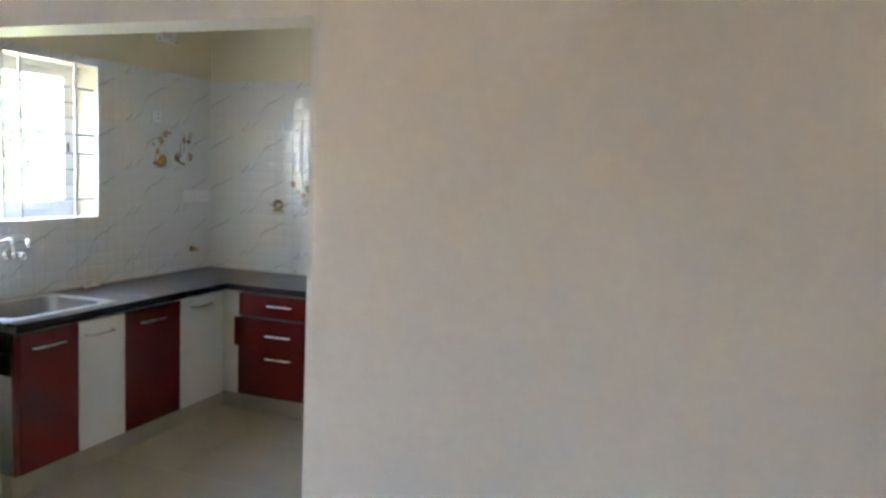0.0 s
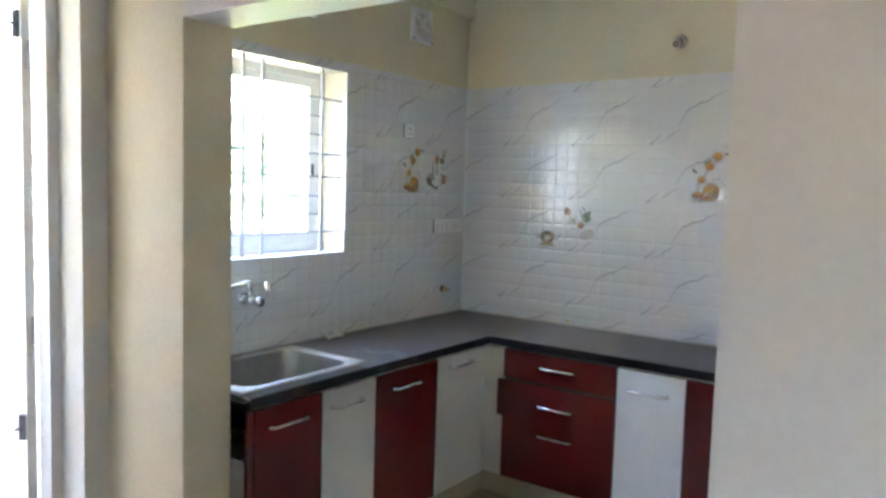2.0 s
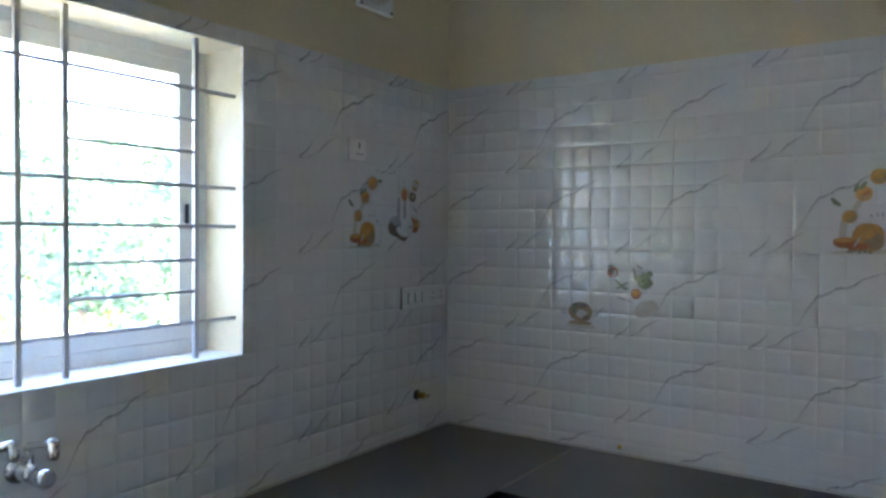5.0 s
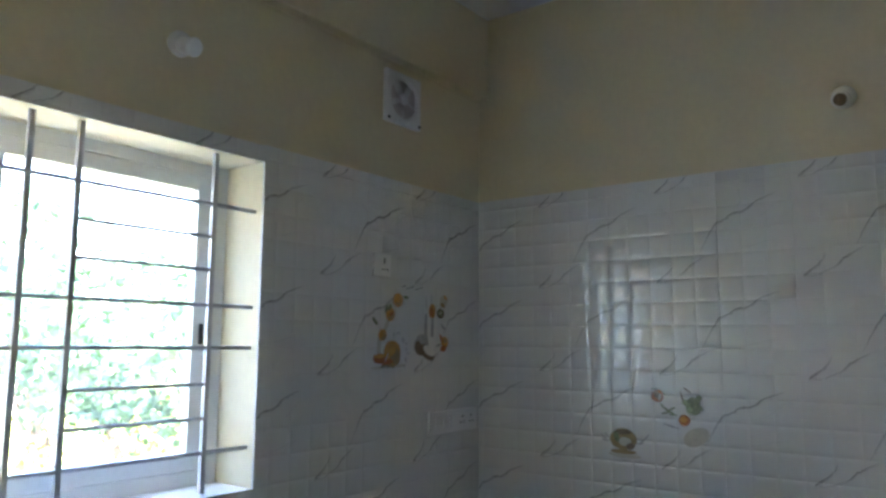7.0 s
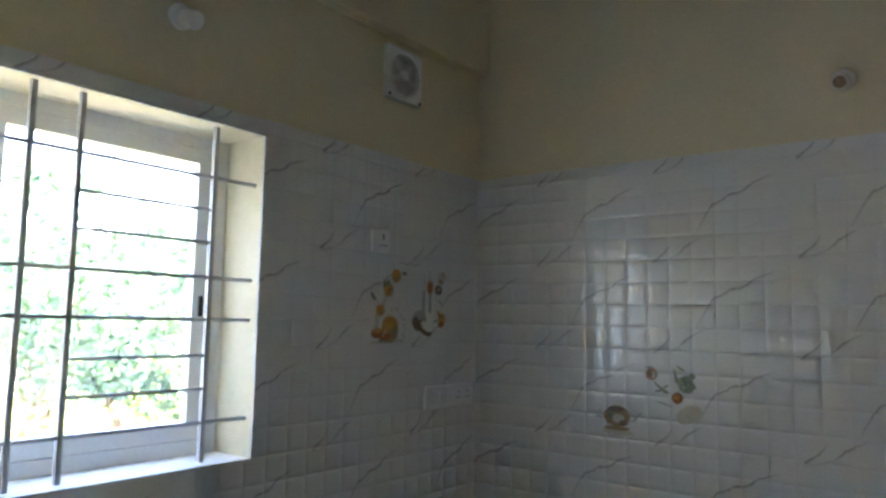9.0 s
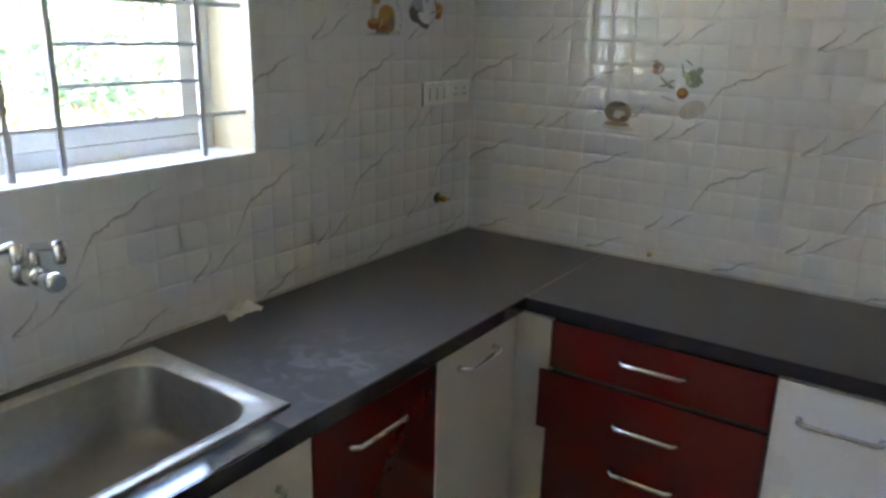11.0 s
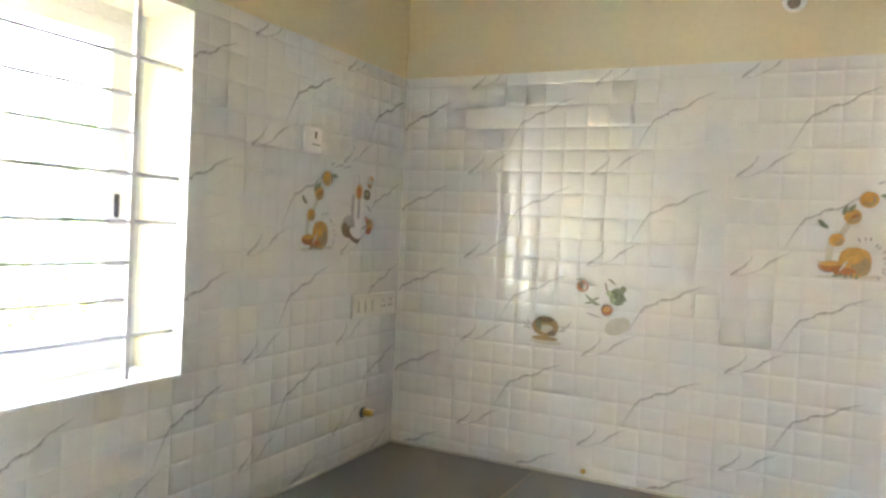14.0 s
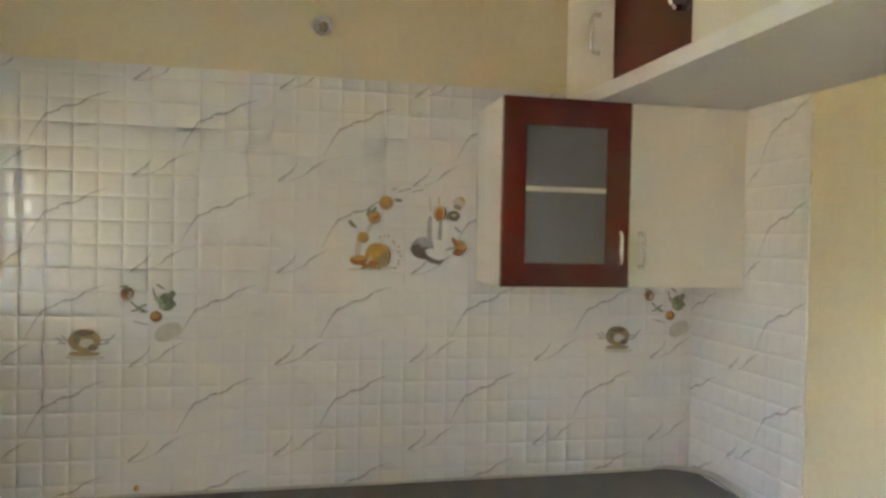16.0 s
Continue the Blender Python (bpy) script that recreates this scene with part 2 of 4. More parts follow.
# ---- the place: sizes ----
RIGHT, CEIL_Z, TOP, TILE_TOP = 2.79, 3.06, 0.870, 2.280
PART_F, PART_B = -2.42, -2.217          # partition between hall and kitchen
STUB, JAMB, NEAR_X, NEAR_Y = 0.495, 2.289, 2.91, -3.46
WY0, WY1, WZ0, WZ1 = -2.20, -1.110, 1.300, 2.232   # kitchen window opening
DY0, DY1, DZ = -3.18, -2.52, 2.38                 # balcony door opening
TH, SOUTH, EAST = 0.23, -7.5, 5.6

structure("floor", box((-0.23, SOUTH - 0.2, -0.15), (EAST + 0.2, 0.25, -0.012)), JOINT, "screed bed under beige vitrified floor tiles", "floor")
structure("ceiling", box((-TH, SOUTH - 0.2, CEIL_Z), (EAST + 0.2, 0.25, CEIL_Z + 0.15)), CEIL, "plain white painted ceiling slab", "ceiling")
structure("wall_north", box((-TH, 0.0, -0.15), (RIGHT + 0.12, 0.2, CEIL_Z)), CREAM, "cream painted kitchen wall above white wall tiles")
structure("wall_west", boxes(
    ((-TH, WY1, -0.15), (0, 0.0, CEIL_Z)), ((-TH, WY0, -0.15), (0, WY1, WZ0)), ((-TH, WY0, WZ1), (0, WY1, CEIL_Z)),
    ((-TH, PART_F, -0.15), (0, WY0, CEIL_Z))), CREAM, "cream painted kitchen wall with a window opening")
# The opening at y -5.95 to -5.25 is unseen, added and sized to light the hall.
structure("wall_west_hall", boxes(((-TH, DY0, DZ), (0, PART_F, CEIL_Z)), ((-TH, DY1, -0.15), (0.02, PART_F, DZ)), ((-TH, -5.25, -0.15), (0, DY0, CEIL_Z)), ((-TH, -5.95, -0.15), (0, -5.25, 1.15)),
    ((-TH, -5.95, 2.0), (0, -5.25, CEIL_Z)), ((-TH, SOUTH, -0.15), (0, -5.95, CEIL_Z))), OFFWHITE, "off-white hall wall with balcony door and unseen opening added for light")
structure("beam", box((0.0, PART_B, 2.715), (0.05, 0.0, CEIL_Z), 0.006), CREAM, "cream painted shallow beam along the wall top", "beam")
structure("wall_east", box((RIGHT, PART_B, -0.012), (RIGHT + 0.105, 0.0, CEIL_Z)), CREAM, "cream painted kitchen side wall")
structure("wall_stub", box((0.0, PART_F, -0.012), (STUB, PART_B, CEIL_Z)), CREAM, "cream painted short wall beside the balcony door")
structure("wall_partition", boxes(((STUB, PART_F, 2.2), (JAMB, PART_B, CEIL_Z)),
          ((JAMB, PART_F, -0.012), (NEAR_X, PART_B, CEIL_Z))), OFFWHITE, "off-white painted wall with wide kitchen opening")
structure("wall_hall", box((NEAR_X, NEAR_Y, -0.012), (EAST, PART_B, CEIL_Z), 0.004), OFFWHITE, "off-white painted hall wall with a plain corner")
structure("wall_south", box((-TH, SOUTH - 0.2, -0.15), (EAST, SOUTH, CEIL_Z)), OFFWHITE, "plain off-white hall wall")
structure("wall_far_east", box((EAST, SOUTH - 0.2, -0.15), (EAST + 0.2, PART_B, CEIL_Z)), OFFWHITE, "plain off-white hall wall")

# ---- utility balcony beyond the open door ----
BX = -1.62
structure("balcony_floor", box((BX - 0.12, -4.6, -0.2), (-TH, -0.9, -0.03)), PLINTH, "dusty brown balcony floor", "floor")
# The full-height stretch south of y -2.8 is unseen, added to darken the stub wall.
structure("balcony_wall", boxes(((BX - 0.12, -2.8, -0.03), (BX, -0.9, 0.95)), ((BX - 0.12, -4.6, -0.03), (BX, -2.8, 2.45)), ((BX, -1.0, -0.03), (-TH, -0.9, 0.95))), TILE, "white tiled balcony parapet with an added unseen wall blocking light")
# Unseen wall, added to keep southern sky light off the stub.
structure("balcony_side_blocker", box((BX, DY0 - 0.16, -0.03), (-TH, DY0 - 0.04, 2.45)), OFFWHITE, "unseen off-white wall added beside the balcony door to block light")
# Slab added over the balcony, its height chosen to cut the high sky.
structure("balcony_sky_blocker", box((BX - 0.12, -4.6, 2.45), (-TH, -2.3, 2.6)), CEIL, "white painted balcony slab added low to cut sky light", "ceiling")
rail = tagged(empty("balcony_grille", (BX - 0.06, -2.7, 0.95)), "white metal louvre slats standing on the balcony parapet", "grille")
for k in range(12):
    b = part("slat", box((-0.055, -0.09, -0.006), (0.055, 0.85, 0.006), 0.002), IRON, rail)
    b.matrix_basis = pose(0, 0, 0.07 + k * 0.12, 0, -42, 0)
for y in (-0.075, 0.83):
    part("post", box((-0.015, y - 0.015, 0.0), (0.015, y + 0.015, 1.5)), IRON, rail)
dep = tagged(empty("door_1", (0, 0, 0)), "off-white painted balcony door standing wide open outward", "door", kind="structure")
part("door_frame", boxes(((-TH + 0.002, DY1 - 0.045, 0), (-0.14, DY1 - 0.001, DZ)), ((-TH + 0.002, DY0, 0), (-0.14, DY0 + 0.05, DZ)), ((-TH + 0.002, DY0 + 0.05, DZ - 0.05), (-0.14, DY1 - 0.045, DZ))), ALU, dep)
leaf = part("door_leaf", box((-0.74, -0.036, 0.012), (0.0, 0.0, DZ - 0.06), 0.003), WOODDOOR, dep)
leaf.matrix_basis = pose(-TH - 0.006, DY1 - 0.05, 0, 0, 0, -18)
for z in (0.25, 1.0, 2.05):
    part("hinge", tube([(-TH - 0.004, DY1 - 0.06, z), (-TH - 0.004, DY1 - 0.06, z + 0.11)], 0.008, 10), STEELBOLT, dep, "dull steel hinge")
for z in (0.67, 2.22):
    bb = bmesh.new()
    add_box(bb, (-0.05, -0.05, z - 0.05), (-0.012, -0.038, z + 0.05), 0.002)
    add_tube(bb, [(-0.03, -0.056, z - 0.05), (-0.03, -0.056, z + 0.05)], 0.007, 10)
    add_tube(bb, [(-0.03, -0.056, z), (0.0, -0.075, z)], 0.005, 8)
    part("tower_bolt", bb, STEELBOLT, leaf, "dark steel tower bolt")


# ---- wall tiles ----
TW, THT = 0.465, 0.312
NU, NV = 6, 4
ROW = 1.618 - TOP          # a level joint above the counter
FR = (0.0, 0.03, 0.07, 0.12, 0.2, 0.35, 0.5, 0.65, 0.8, 0.88, 0.93, 0.97)


def relief(u, v):
    """Height of the pillowed squares pressed into the tile face."""
    a, b = (u / TW * NU) % 1.0, (v / THT * NV) % 1.0
    k = (1 - abs(2 * a - 1) ** 7) * (1 - abs(2 * b - 1) ** 7)
    dome = (1 - (2 * a - 1) ** 2) * (1 - (2 * b - 1) ** 2)
    i, j = math.floor(u / TW * NU), math.floor(v / THT * NV)
    tilt = 0.0005 * (noise.noise((i * 3.1, j * 5.7, 0.3)) * (a - 0.5) + noise.noise((i * 4.3, j * 2.9, 7.3)) * (b - 0.5))
    return 0.0065 + 0.0015 * k + 0.0006 * dome + tilt * k


def ribbon(bm, pts, widths, slot, lift=0.0005):
    """A printed vein that follows the relief."""
    fine = []
    for (a, wa), (b, wb) in zip(zip(pts, widths), zip(pts[1:], widths[1:])):
        for k in range(9):
            s = k / 9
            fine.append((Vector(a).lerp(Vector(b), s), wa + (wb - wa) * s))
    fine.append((Vector(pts[-1]), widths[-1]))
    prev = None
    for i, (p, w) in enumerate(fine):
        q = fine[min(i + 1, len(fine) - 1)][0] - fine[max(i - 1, 0)][0]
        nrm = Vector((-q.y, q.x)).normalized()
        w *= 0.95 + 1.7 * abs(noise.noise((p.x * 90, p.y * 90, slot)))
        off = 0.0034 * noise.noise((p.x * 110, p.y * 110, 3.0))
        row = []
        for s in (-1, 0, 1):
            c = p + nrm * (s * w + off)
            row.append(bm.verts.new((c.x, c.y, relief(c.x, c.y) + lift)))
        if prev:
            for k in range(2):
                f = bm.faces.new((prev[k + 1], prev[k], row[k], row[k + 1]))
                f.material_index, f.smooth = slot, True
        prev = row


def tile_bm(u0, u1, v0, v1, veins=True):
    """A glazed tile, or the cut piece of one that lies between u0..u1 and v0..v1."""
    bm = bmesh.new()
    g = 0.00015
    us = [(i + f) * TW / NU for i in range(NU) for f in FR] + [TW]
    vs = [(j + f) * THT / NV for j in range(NV) for f in FR] + [THT]
    grid = [[bm.verts.new((min(max(u, g), TW - g), min(max(v, g), THT - g), relief(min(u, TW - 1e-6), min(v, THT - 1e-6)))) for v in vs] for u in us]
    for i in range(len(us) - 1):
        for j in range(len(vs) - 1):
            f = bm.faces.new((grid[i][j], grid[i + 1][j], grid[i + 1][j + 1], grid[i][j + 1]))
            f.smooth = True
    if veins:
        # the print runs on over the tile's edges, so it is laid at the neighbours' places too
        for du in (-TW, 0.0):
            for dv in (0.0, THT):
                at = lambda *pts: [(u * 0.001 + du, v * 0.001 + dv) for u, v in pts]
                long = at((402, 80), (417, 105), (430, 128), (443, 153), (462, 179), (490, 188), (512, 206), (553, 211), (585, 236), (622, 252), (650, 262))
                wide = [0.0001, 0.0003, 0.0005, 0.0010, 0.0019, 0.0010, 0.0014, 0.0019, 0.0010, 0.0006, 0.0001]
                short = at((255, -14), (261, -4), (282, 12), (301, 28), (312, 44), (318, 60))
                sw = [0.0003, 0.0019, 0.0012, 0.0008, 0.0005, 0.0002]
                branch = at((263, -8), (293, -8), (325, 6), (347, 18), (366, 38), (386, 51), (412, 66), (436, 76))
                bw = [0.0004, 0.0003, 0.0005, 0.0006, 0.0012, 0.0012, 0.0005, 0.0001]
                for pts, w in ((long, wide), (short, sw), (branch, bw)):
                    ribbon(bm, pts, w, 1)
                    ribbon(bm, [(x + 0.0015, y - 0.002) for x, y in pts], [k * 2.2 + 0.0004 for k in w], 2, 0.0003)
                ribbon(bm, at((436, 76), (480, 84), (522, 86), (580, 98), (645, 114)), [0.0003, 0.0008, 0.0004, 0.0009, 0.0002], 2)
                ribbon(bm, at((120, 180), (150, 196), (176, 222), (204, 232)), [0.0003, 0.0012, 0.0009, 0.0003], 2)
    for co, no in (((u0 + g, 0, 0), (-1, 0, 0)), ((u1 - g, 0, 0), (1, 0, 0)), ((0, v0 + g, 0), (0, -1, 0)), ((0, v1 - g, 0), (0, 1, 0))):
        bmesh.ops.bisect_plane(bm, geom=bm.verts[:] + bm.edges[:] + bm.faces[:], plane_co=co, plane_no=no, clear_outer=True)
    # the tile's sides, back to the wall
    a = [Vector((u0 + g, v0 + g, 0.0)), Vector((u1 - g, v0 + g, 0.0)), Vector((u1 - g, v1 - g, 0.0)), Vector((u0 + g, v1 - g, 0.0))]
    for k in range(4):
        p, r = a[k], a[(k + 1) % 4]
        bm.faces.new([bm.verts.new(c) for c in (p, r, r + Vector((0, 0, 0.0065)), p + Vector((0, 0, 0.0065)))])
    return bm


TILE_CACHE = {}


def lay_tile(frame_m, u, v, span, parent):
    """Lays the part of the tile at (u, v) given by span=(u0, u1, v0, v1) in the wall's own frame."""
    u0, u1, v0, v1 = (round(s, 4) for s in (span[0] - u, span[1] - u, span[2] - v, span[3] - v))
    if u1 - u0 < 0.006 or v1 - v0 < 0.006:
        return
    key = (u0, u1, v0, v1)
    if key not in TILE_CACHE:
        TILE_CACHE[key] = finish("tile", tile_bm(*key), [TILE, VEIN, VEIN_FAINT])
    ob = new("tile", TILE_CACHE[key])
    ob.parent = parent
    ob.matrix_basis = frame_m @ Matrix.Translation((u, v, 0))


def wall_frame(origin, right):
    """The frame of a wall face: u to the right as one faces it, v up, w out of the wall."""
    u, v = Vector(right), Vector((0, 0, 1))
    w = u.cross(v)
    m = Matrix((u, v, w)).transposed().to_4x4()
    m.translation = Vector(origin)
    return m


def tiled(frame_m, start, u_lo, u_hi, parent, hole=None):
    """Tiles a wall from the counter to the tile top, leaving the hole (u0, u1, v0, v1) open. start: a vertical joint."""
    col = math.floor((u_lo - start) / TW)
    while start + col * TW < u_hi - 1e-4:
        for row in range(-3, 3):
            u, v = start + col * TW, ROW + row * THT
            a, b, c, d = max(u, u_lo), min(u + TW, u_hi), max(v, 0.0), min(v + THT, TILE_TOP - TOP)
            if hole and a < hole[1] and b > hole[0] and c < hole[3] and d > hole[2]:
                h0, h1, k0, k1 = max(a, hole[0]), min(b, hole[1]), max(c, hole[2]), min(d, hole[3])
                for s in ((a, h0, c, d), (h1, b, c, d), (h0, h1, c, k0), (h0, h1, k1, d)):
                    lay_tile(frame_m, u, v, s, parent)
            else:
                lay_tile(frame_m, u, v, (a, b, c, d), parent)
        col += 1


F_NORTH, F_WEST, F_EAST = wall_frame((0, 0, TOP), (1, 0, 0)), wall_frame((0, 0, TOP), (0, 1, 0)), wall_frame((RIGHT, 0, TOP), (0, -1, 0))
bed_n = structure("wall_tiles_north", box((0.002, -0.0035, TOP), (RIGHT - 0.002, 0.0, TILE_TOP + 0.004)), GROUT, "white glossy embossed tiles with grey marble veins", "wall tiles")
bed_w = structure("wall_tiles_west", boxes(((0, WY1, TOP), (0.0035, -0.004, TILE_TOP + 0.004)), ((0, WY0, TOP), (0.0035, WY1, WZ0)), ((0, PART_B, TOP), (0.0035, WY0, TILE_TOP)),
                  ((0, WY0, WZ1), (0.0035, WY1, TILE_TOP))), GROUT, "white glossy embossed tiles with grey veins round the window", "wall tiles")
bed_e = structure("wall_tiles_east", box((RIGHT - 0.0035, -0.64, TOP), (RIGHT, -0.004, TILE_TOP)), GROUT, "strip of white veined tiles beside cream paint", "wall tiles")


# ---- printed fruit pictures on the feature tiles ----
def add_blob(bm, c, rx, ry, rot=0.0, slot=0, lift=0.0, seg=18, wob=0.06):
    """A flat printed spot that follows the tile's relief."""
    ca, sa = math.cos(rot), math.sin(rot)
    rings = []
    for k in (0.0, 0.5, 1.0):
        ring = []
        for i in range(seg if k else 1):
            a = 2 * math.pi * i / seg
            r = k * (1 + wob * noise.noise((math.cos(a) * 1.3 + c[0] * 40, math.sin(a) * 1.3, c[1] * 40)))
            x, y = rx * r * math.cos(a), ry * r * math.sin(a)
            u, v = c[0] + x * ca - y * sa, c[1] + x * sa + y * ca
            ring.append(bm.verts.new((u, v, 0.0094 + lift)))
        rings.append(ring)
    for i in range(seg):
        j = (i + 1) % seg
        for f in (bm.faces.new((rings[0][0], rings[1][i], rings[1][j])), bm.faces.new((rings[1][i], rings[2][i], rings[2][j], rings[1][j]))):
            f.material_index = slot


TAN = material("print_tan", (0.42, 0.31, 0.18), 0.15, var=0.3, scale=30, fine=110)
LIME = material("print_pale_green", (0.42, 0.47, 0.31), 0.15, var=0.3, scale=50, fine=140)
PRINT_MATS = [ORANGE, ORANGE_D, GREEN, BROWN, GREY, PALE, PWHITE, TAN, LIME]


def fruit_print(parent, m):
    """Oranges falling beside a coconut and white bottle, printed over one tile."""
    bm = bmesh.new()
    O, R, G, B, Y, P, W = range(7)
    s = lambda x, y: (x * 0.001, y * 0.001)
    add_blob(bm, s(120, 10), 0.092, 0.007, 0.05, P)
    add_blob(bm, s(66, 85), 0.011, 0.046, -0.12, P)
    add_blob(bm, s(102, 150), 0.009, 0.036, -0.5, P)
    add_blob(bm, s(134, 54), 0.0445, 0.046, 0, O, 2e-4)
    add_blob(bm, s(150, 44), 0.026, 0.030, 0.5, 7, 3e-4)
    add_blob(bm, s(128, 68), 0.027, 0.022, 0.4, O, 4e-4)
    add_blob(bm, s(70, 38), 0.033, 0.017, 0.05, R, 4e-4)
    add_blob(bm, s(70, 46), 0.032, 0.007, 0.02, O, 5e-4)
    add_blob(bm, s(108, 24), 0.030, 0.012, 0.15, R, 6e-4)
    add_blob(bm, s(104, 40), 0.0035, 0.019, -0.55, P, 8e-4, 10)
    for k in range(5):
        add_blob(bm, s(84 + 14 * k, 10 + 3 * (k % 2)), 0.008, 0.004, 0.4 * k, G, 7e-4, 8, 0.3)
    for x, y, r in ((82, 117, 0.021), (121, 188, 0.024), (161, 240, 0.025)):
        add_blob(bm, s(x, y), r, r * 0.97, 0, O, 2e-4)
        add_blob(bm, s(x + 4, y - 4), r * 0.68, r * 0.6, 0.5, 7, 3e-4)
        add_blob(bm, s(x - 2, y + 2), r * 0.5, r * 0.45, 0.3, O, 4e-4)
    add_blob(bm, s(127, 190), 0.014, 0.005, 0.5, R, 5e-4, 10)
    for x, y, a in ((47, 160, -0.6), (203, 251, -0.1), (118, 214, 0.9), (100, 207, 1.2), (40, 166, -0.9)):
        add_blob(bm, s(x, y), 0.015, 0.0065, a, G, 4e-4, 12)
    for k in range(11):
        w = 1.55 - k * 0.22
        add_blob(bm, s(140 + (70 + 5 * (k % 2)) * math.cos(w), 54 + (66 + 6 * (k % 3)) * math.sin(w)), 0.007, 0.0028, w * 1.3, Y, 2e-4, 8)
    # coconut, milk splash and bottle
    add_blob(bm, s(320, 142), 0.012, 0.058, 0.03, Y, 1e-4)
    add_blob(bm, s(334, 146), 0.009, 0.060, 0.02, W, 2e-4)
    add_blob(bm, s(356, 140), 0.007, 0.062, -0.03, Y, 1e-4)
    add_blob(bm, s(374, 150), 0.010, 0.056, -0.05, W, 2e-4)
    add_blob(bm, s(350, 92), 0.030, 0.022, 0.1, W, 2e-4)
    add_blob(bm, s(318, 238), 0.0022, 0.028, 0.06, Y, 2e-4, 8)
    add_blob(bm, s(350, 250), 0.0022, 0.024, 0.06, Y, 2e-4, 8)
    add_blob(bm, s(294, 86), 0.041, 0.037, 0.35, Y, 3e-4)
    add_blob(bm, s(288, 72), 0.037, 0.025, -0.30, B, 4e-4)
    add_blob(bm, s(304, 100), 0.022, 0.013, 0.4, Y, 5e-4)
    add_blob(bm, s(332, 54), 0.042, 0.023, -0.42, B, 6e-4)
    add_blob(bm, s(337, 63), 0.036, 0.016, -0.42, W, 8e-4)
    add_blob(bm, s(354, 208), 0.020, 0.027, 0, O, 4e-4)
    add_blob(bm, s(352, 204), 0.013, 0.019, 0.2, R, 5e-4)
    add_blob(bm, s(405, 201), 0.023, 0.019, 0, B, 4e-4)
    add_blob(bm, s(405, 203), 0.015, 0.011, 0.2, G, 5e-4)
    add_blob(bm, s(405, 203), 0.006, 0.004, 0.2, P, 6e-4, 10)
    add_blob(bm, s(425, 250), 0.024, 0.021, 0, P, 2e-4)
    add_blob(bm, s(418, 232), 0.016, 0.008, -0.3, 7, 4e-4)
    add_blob(bm, s(434, 262), 0.012, 0.006, -0.7, O, 4e-4)
    add_blob(bm, s(420, 152), 0.017, 0.005, -0.7, Y, 4e-4, 10)
    add_blob(bm, s(431, 94), 0.022, 0.022, 0, O, 4e-4)
    add_blob(bm, s(424, 72), 0.020, 0.012, 0.2, R, 6e-4)
    add_blob(bm, s(410, 108), 0.007, 0.019, 0.5, R, 5e-4)
    add_blob(bm, s(434, 100), 0.011, 0.010, 0, 7, 6e-4, 10)
    add_blob(bm, s(395, 84), 0.022, 0.004, 0.3, Y, 3e-4, 8)
    for k in range(5):
        add_blob(bm, s(190 + k * 24, 290 - 6 * (k % 2)), 0.013, 0.0025, 0.3, Y, 1e-4, 8)
    ob = part("fruit_picture", bm, PRINT_MATS, parent, "printed oranges, coconut and white bottle on a tile")
    ob.matrix_basis = m


def pot_print(parent, m):
    """A brown pot with splashes below tumbling vegetables, printed over one tile."""
    bm = bmesh.new()
    O, R, G, B, Y, P, W = range(7)
    s = lambda x, y: (x * 0.001, y * 0.001)
    add_blob(bm, s(124, 24), 0.060, 0.010, -0.03, P)
    add_blob(bm, s(120, 36), 0.048, 0.008, 0.0, 7, 1e-4)
    add_blob(bm, s(120, 78), 0.049, 0.036, 0, 7, 2e-4)
    add_blob(bm, s(126, 70), 0.024, 0.015, 0.05, P, 4e-4)
    add_blob(bm, s(118, 102), 0.034, 0.009, 0.05, B, 5e-4)
    add_blob(bm, s(96, 84), 0.010, 0.018, 0.3, G, 6e-4)
    add_blob(bm, s(146, 56), 0.016, 0.011, 0.2, B, 6e-4)
    for dx, dy, a in ((-66, -4, -0.1), (-74, 8, -0.6), (-60, 12, -0.9), (62, -6, 0.2), (72, 4, 0.6), (84, 16, 0.9), (60, 6, 0.1)):
        add_blob(bm, s(120 + dx, 74 + dy), 0.016, 0.003, a, Y, 2e-4, 8)
    add_blob(bm, s(247, 231), 0.021, 0.021, 0, R, 3e-4)
    add_blob(bm, s(243, 236), 0.010, 0.014, 0.3, B, 5e-4)
    add_blob(bm, s(254, 228), 0.007, 0.013, -0.2, P, 5e-4, 10)
    add_blob(bm, s(236, 254), 0.015, 0.0028, 0.1, G, 3e-4, 8)
    for k, (x, y) in enumerate(((266, 196), (276, 188), (288, 180), (298, 172), (272, 176), (294, 190))):
        add_blob(bm, s(x, y), 0.015, 0.0035, -0.8 + 0.25 * k, G, 3e-4, 8)
    for k, (x, y) in enumerate(((346, 214), (362, 222), (380, 216), (352, 200), (370, 202), (386, 200), (358, 186), (374, 184), (384, 226))):
        add_blob(bm, s(x, y), 0.015, 0.011, 0.5 * k, G if k % 3 else 8, 3e-4 + 2e-5 * k, 10, 0.35)
    add_blob(bm, s(330, 232), 0.003, 0.020, 0.25, B, 3e-4, 8)
    add_blob(bm, s(348, 254), 0.017, 0.003, -0.6, B, 3e-4, 8)
    add_blob(bm, s(336, 155), 0.0195, 0.0185, 0, R, 4e-4)
    add_blob(bm, s(334, 158), 0.012, 0.010, 0, O, 6e-4)
    add_blob(bm, s(374, 104), 0.046, 0.028, 0.45, P, 2e-4)
    add_blob(bm, s(290, 134), 0.030, 0.003, -0.25, Y, 2e-4, 8)
    ob = part("pot_picture", bm, PRINT_MATS, parent, "printed brown pot and vegetables on a tile")
    ob.matrix_basis = m


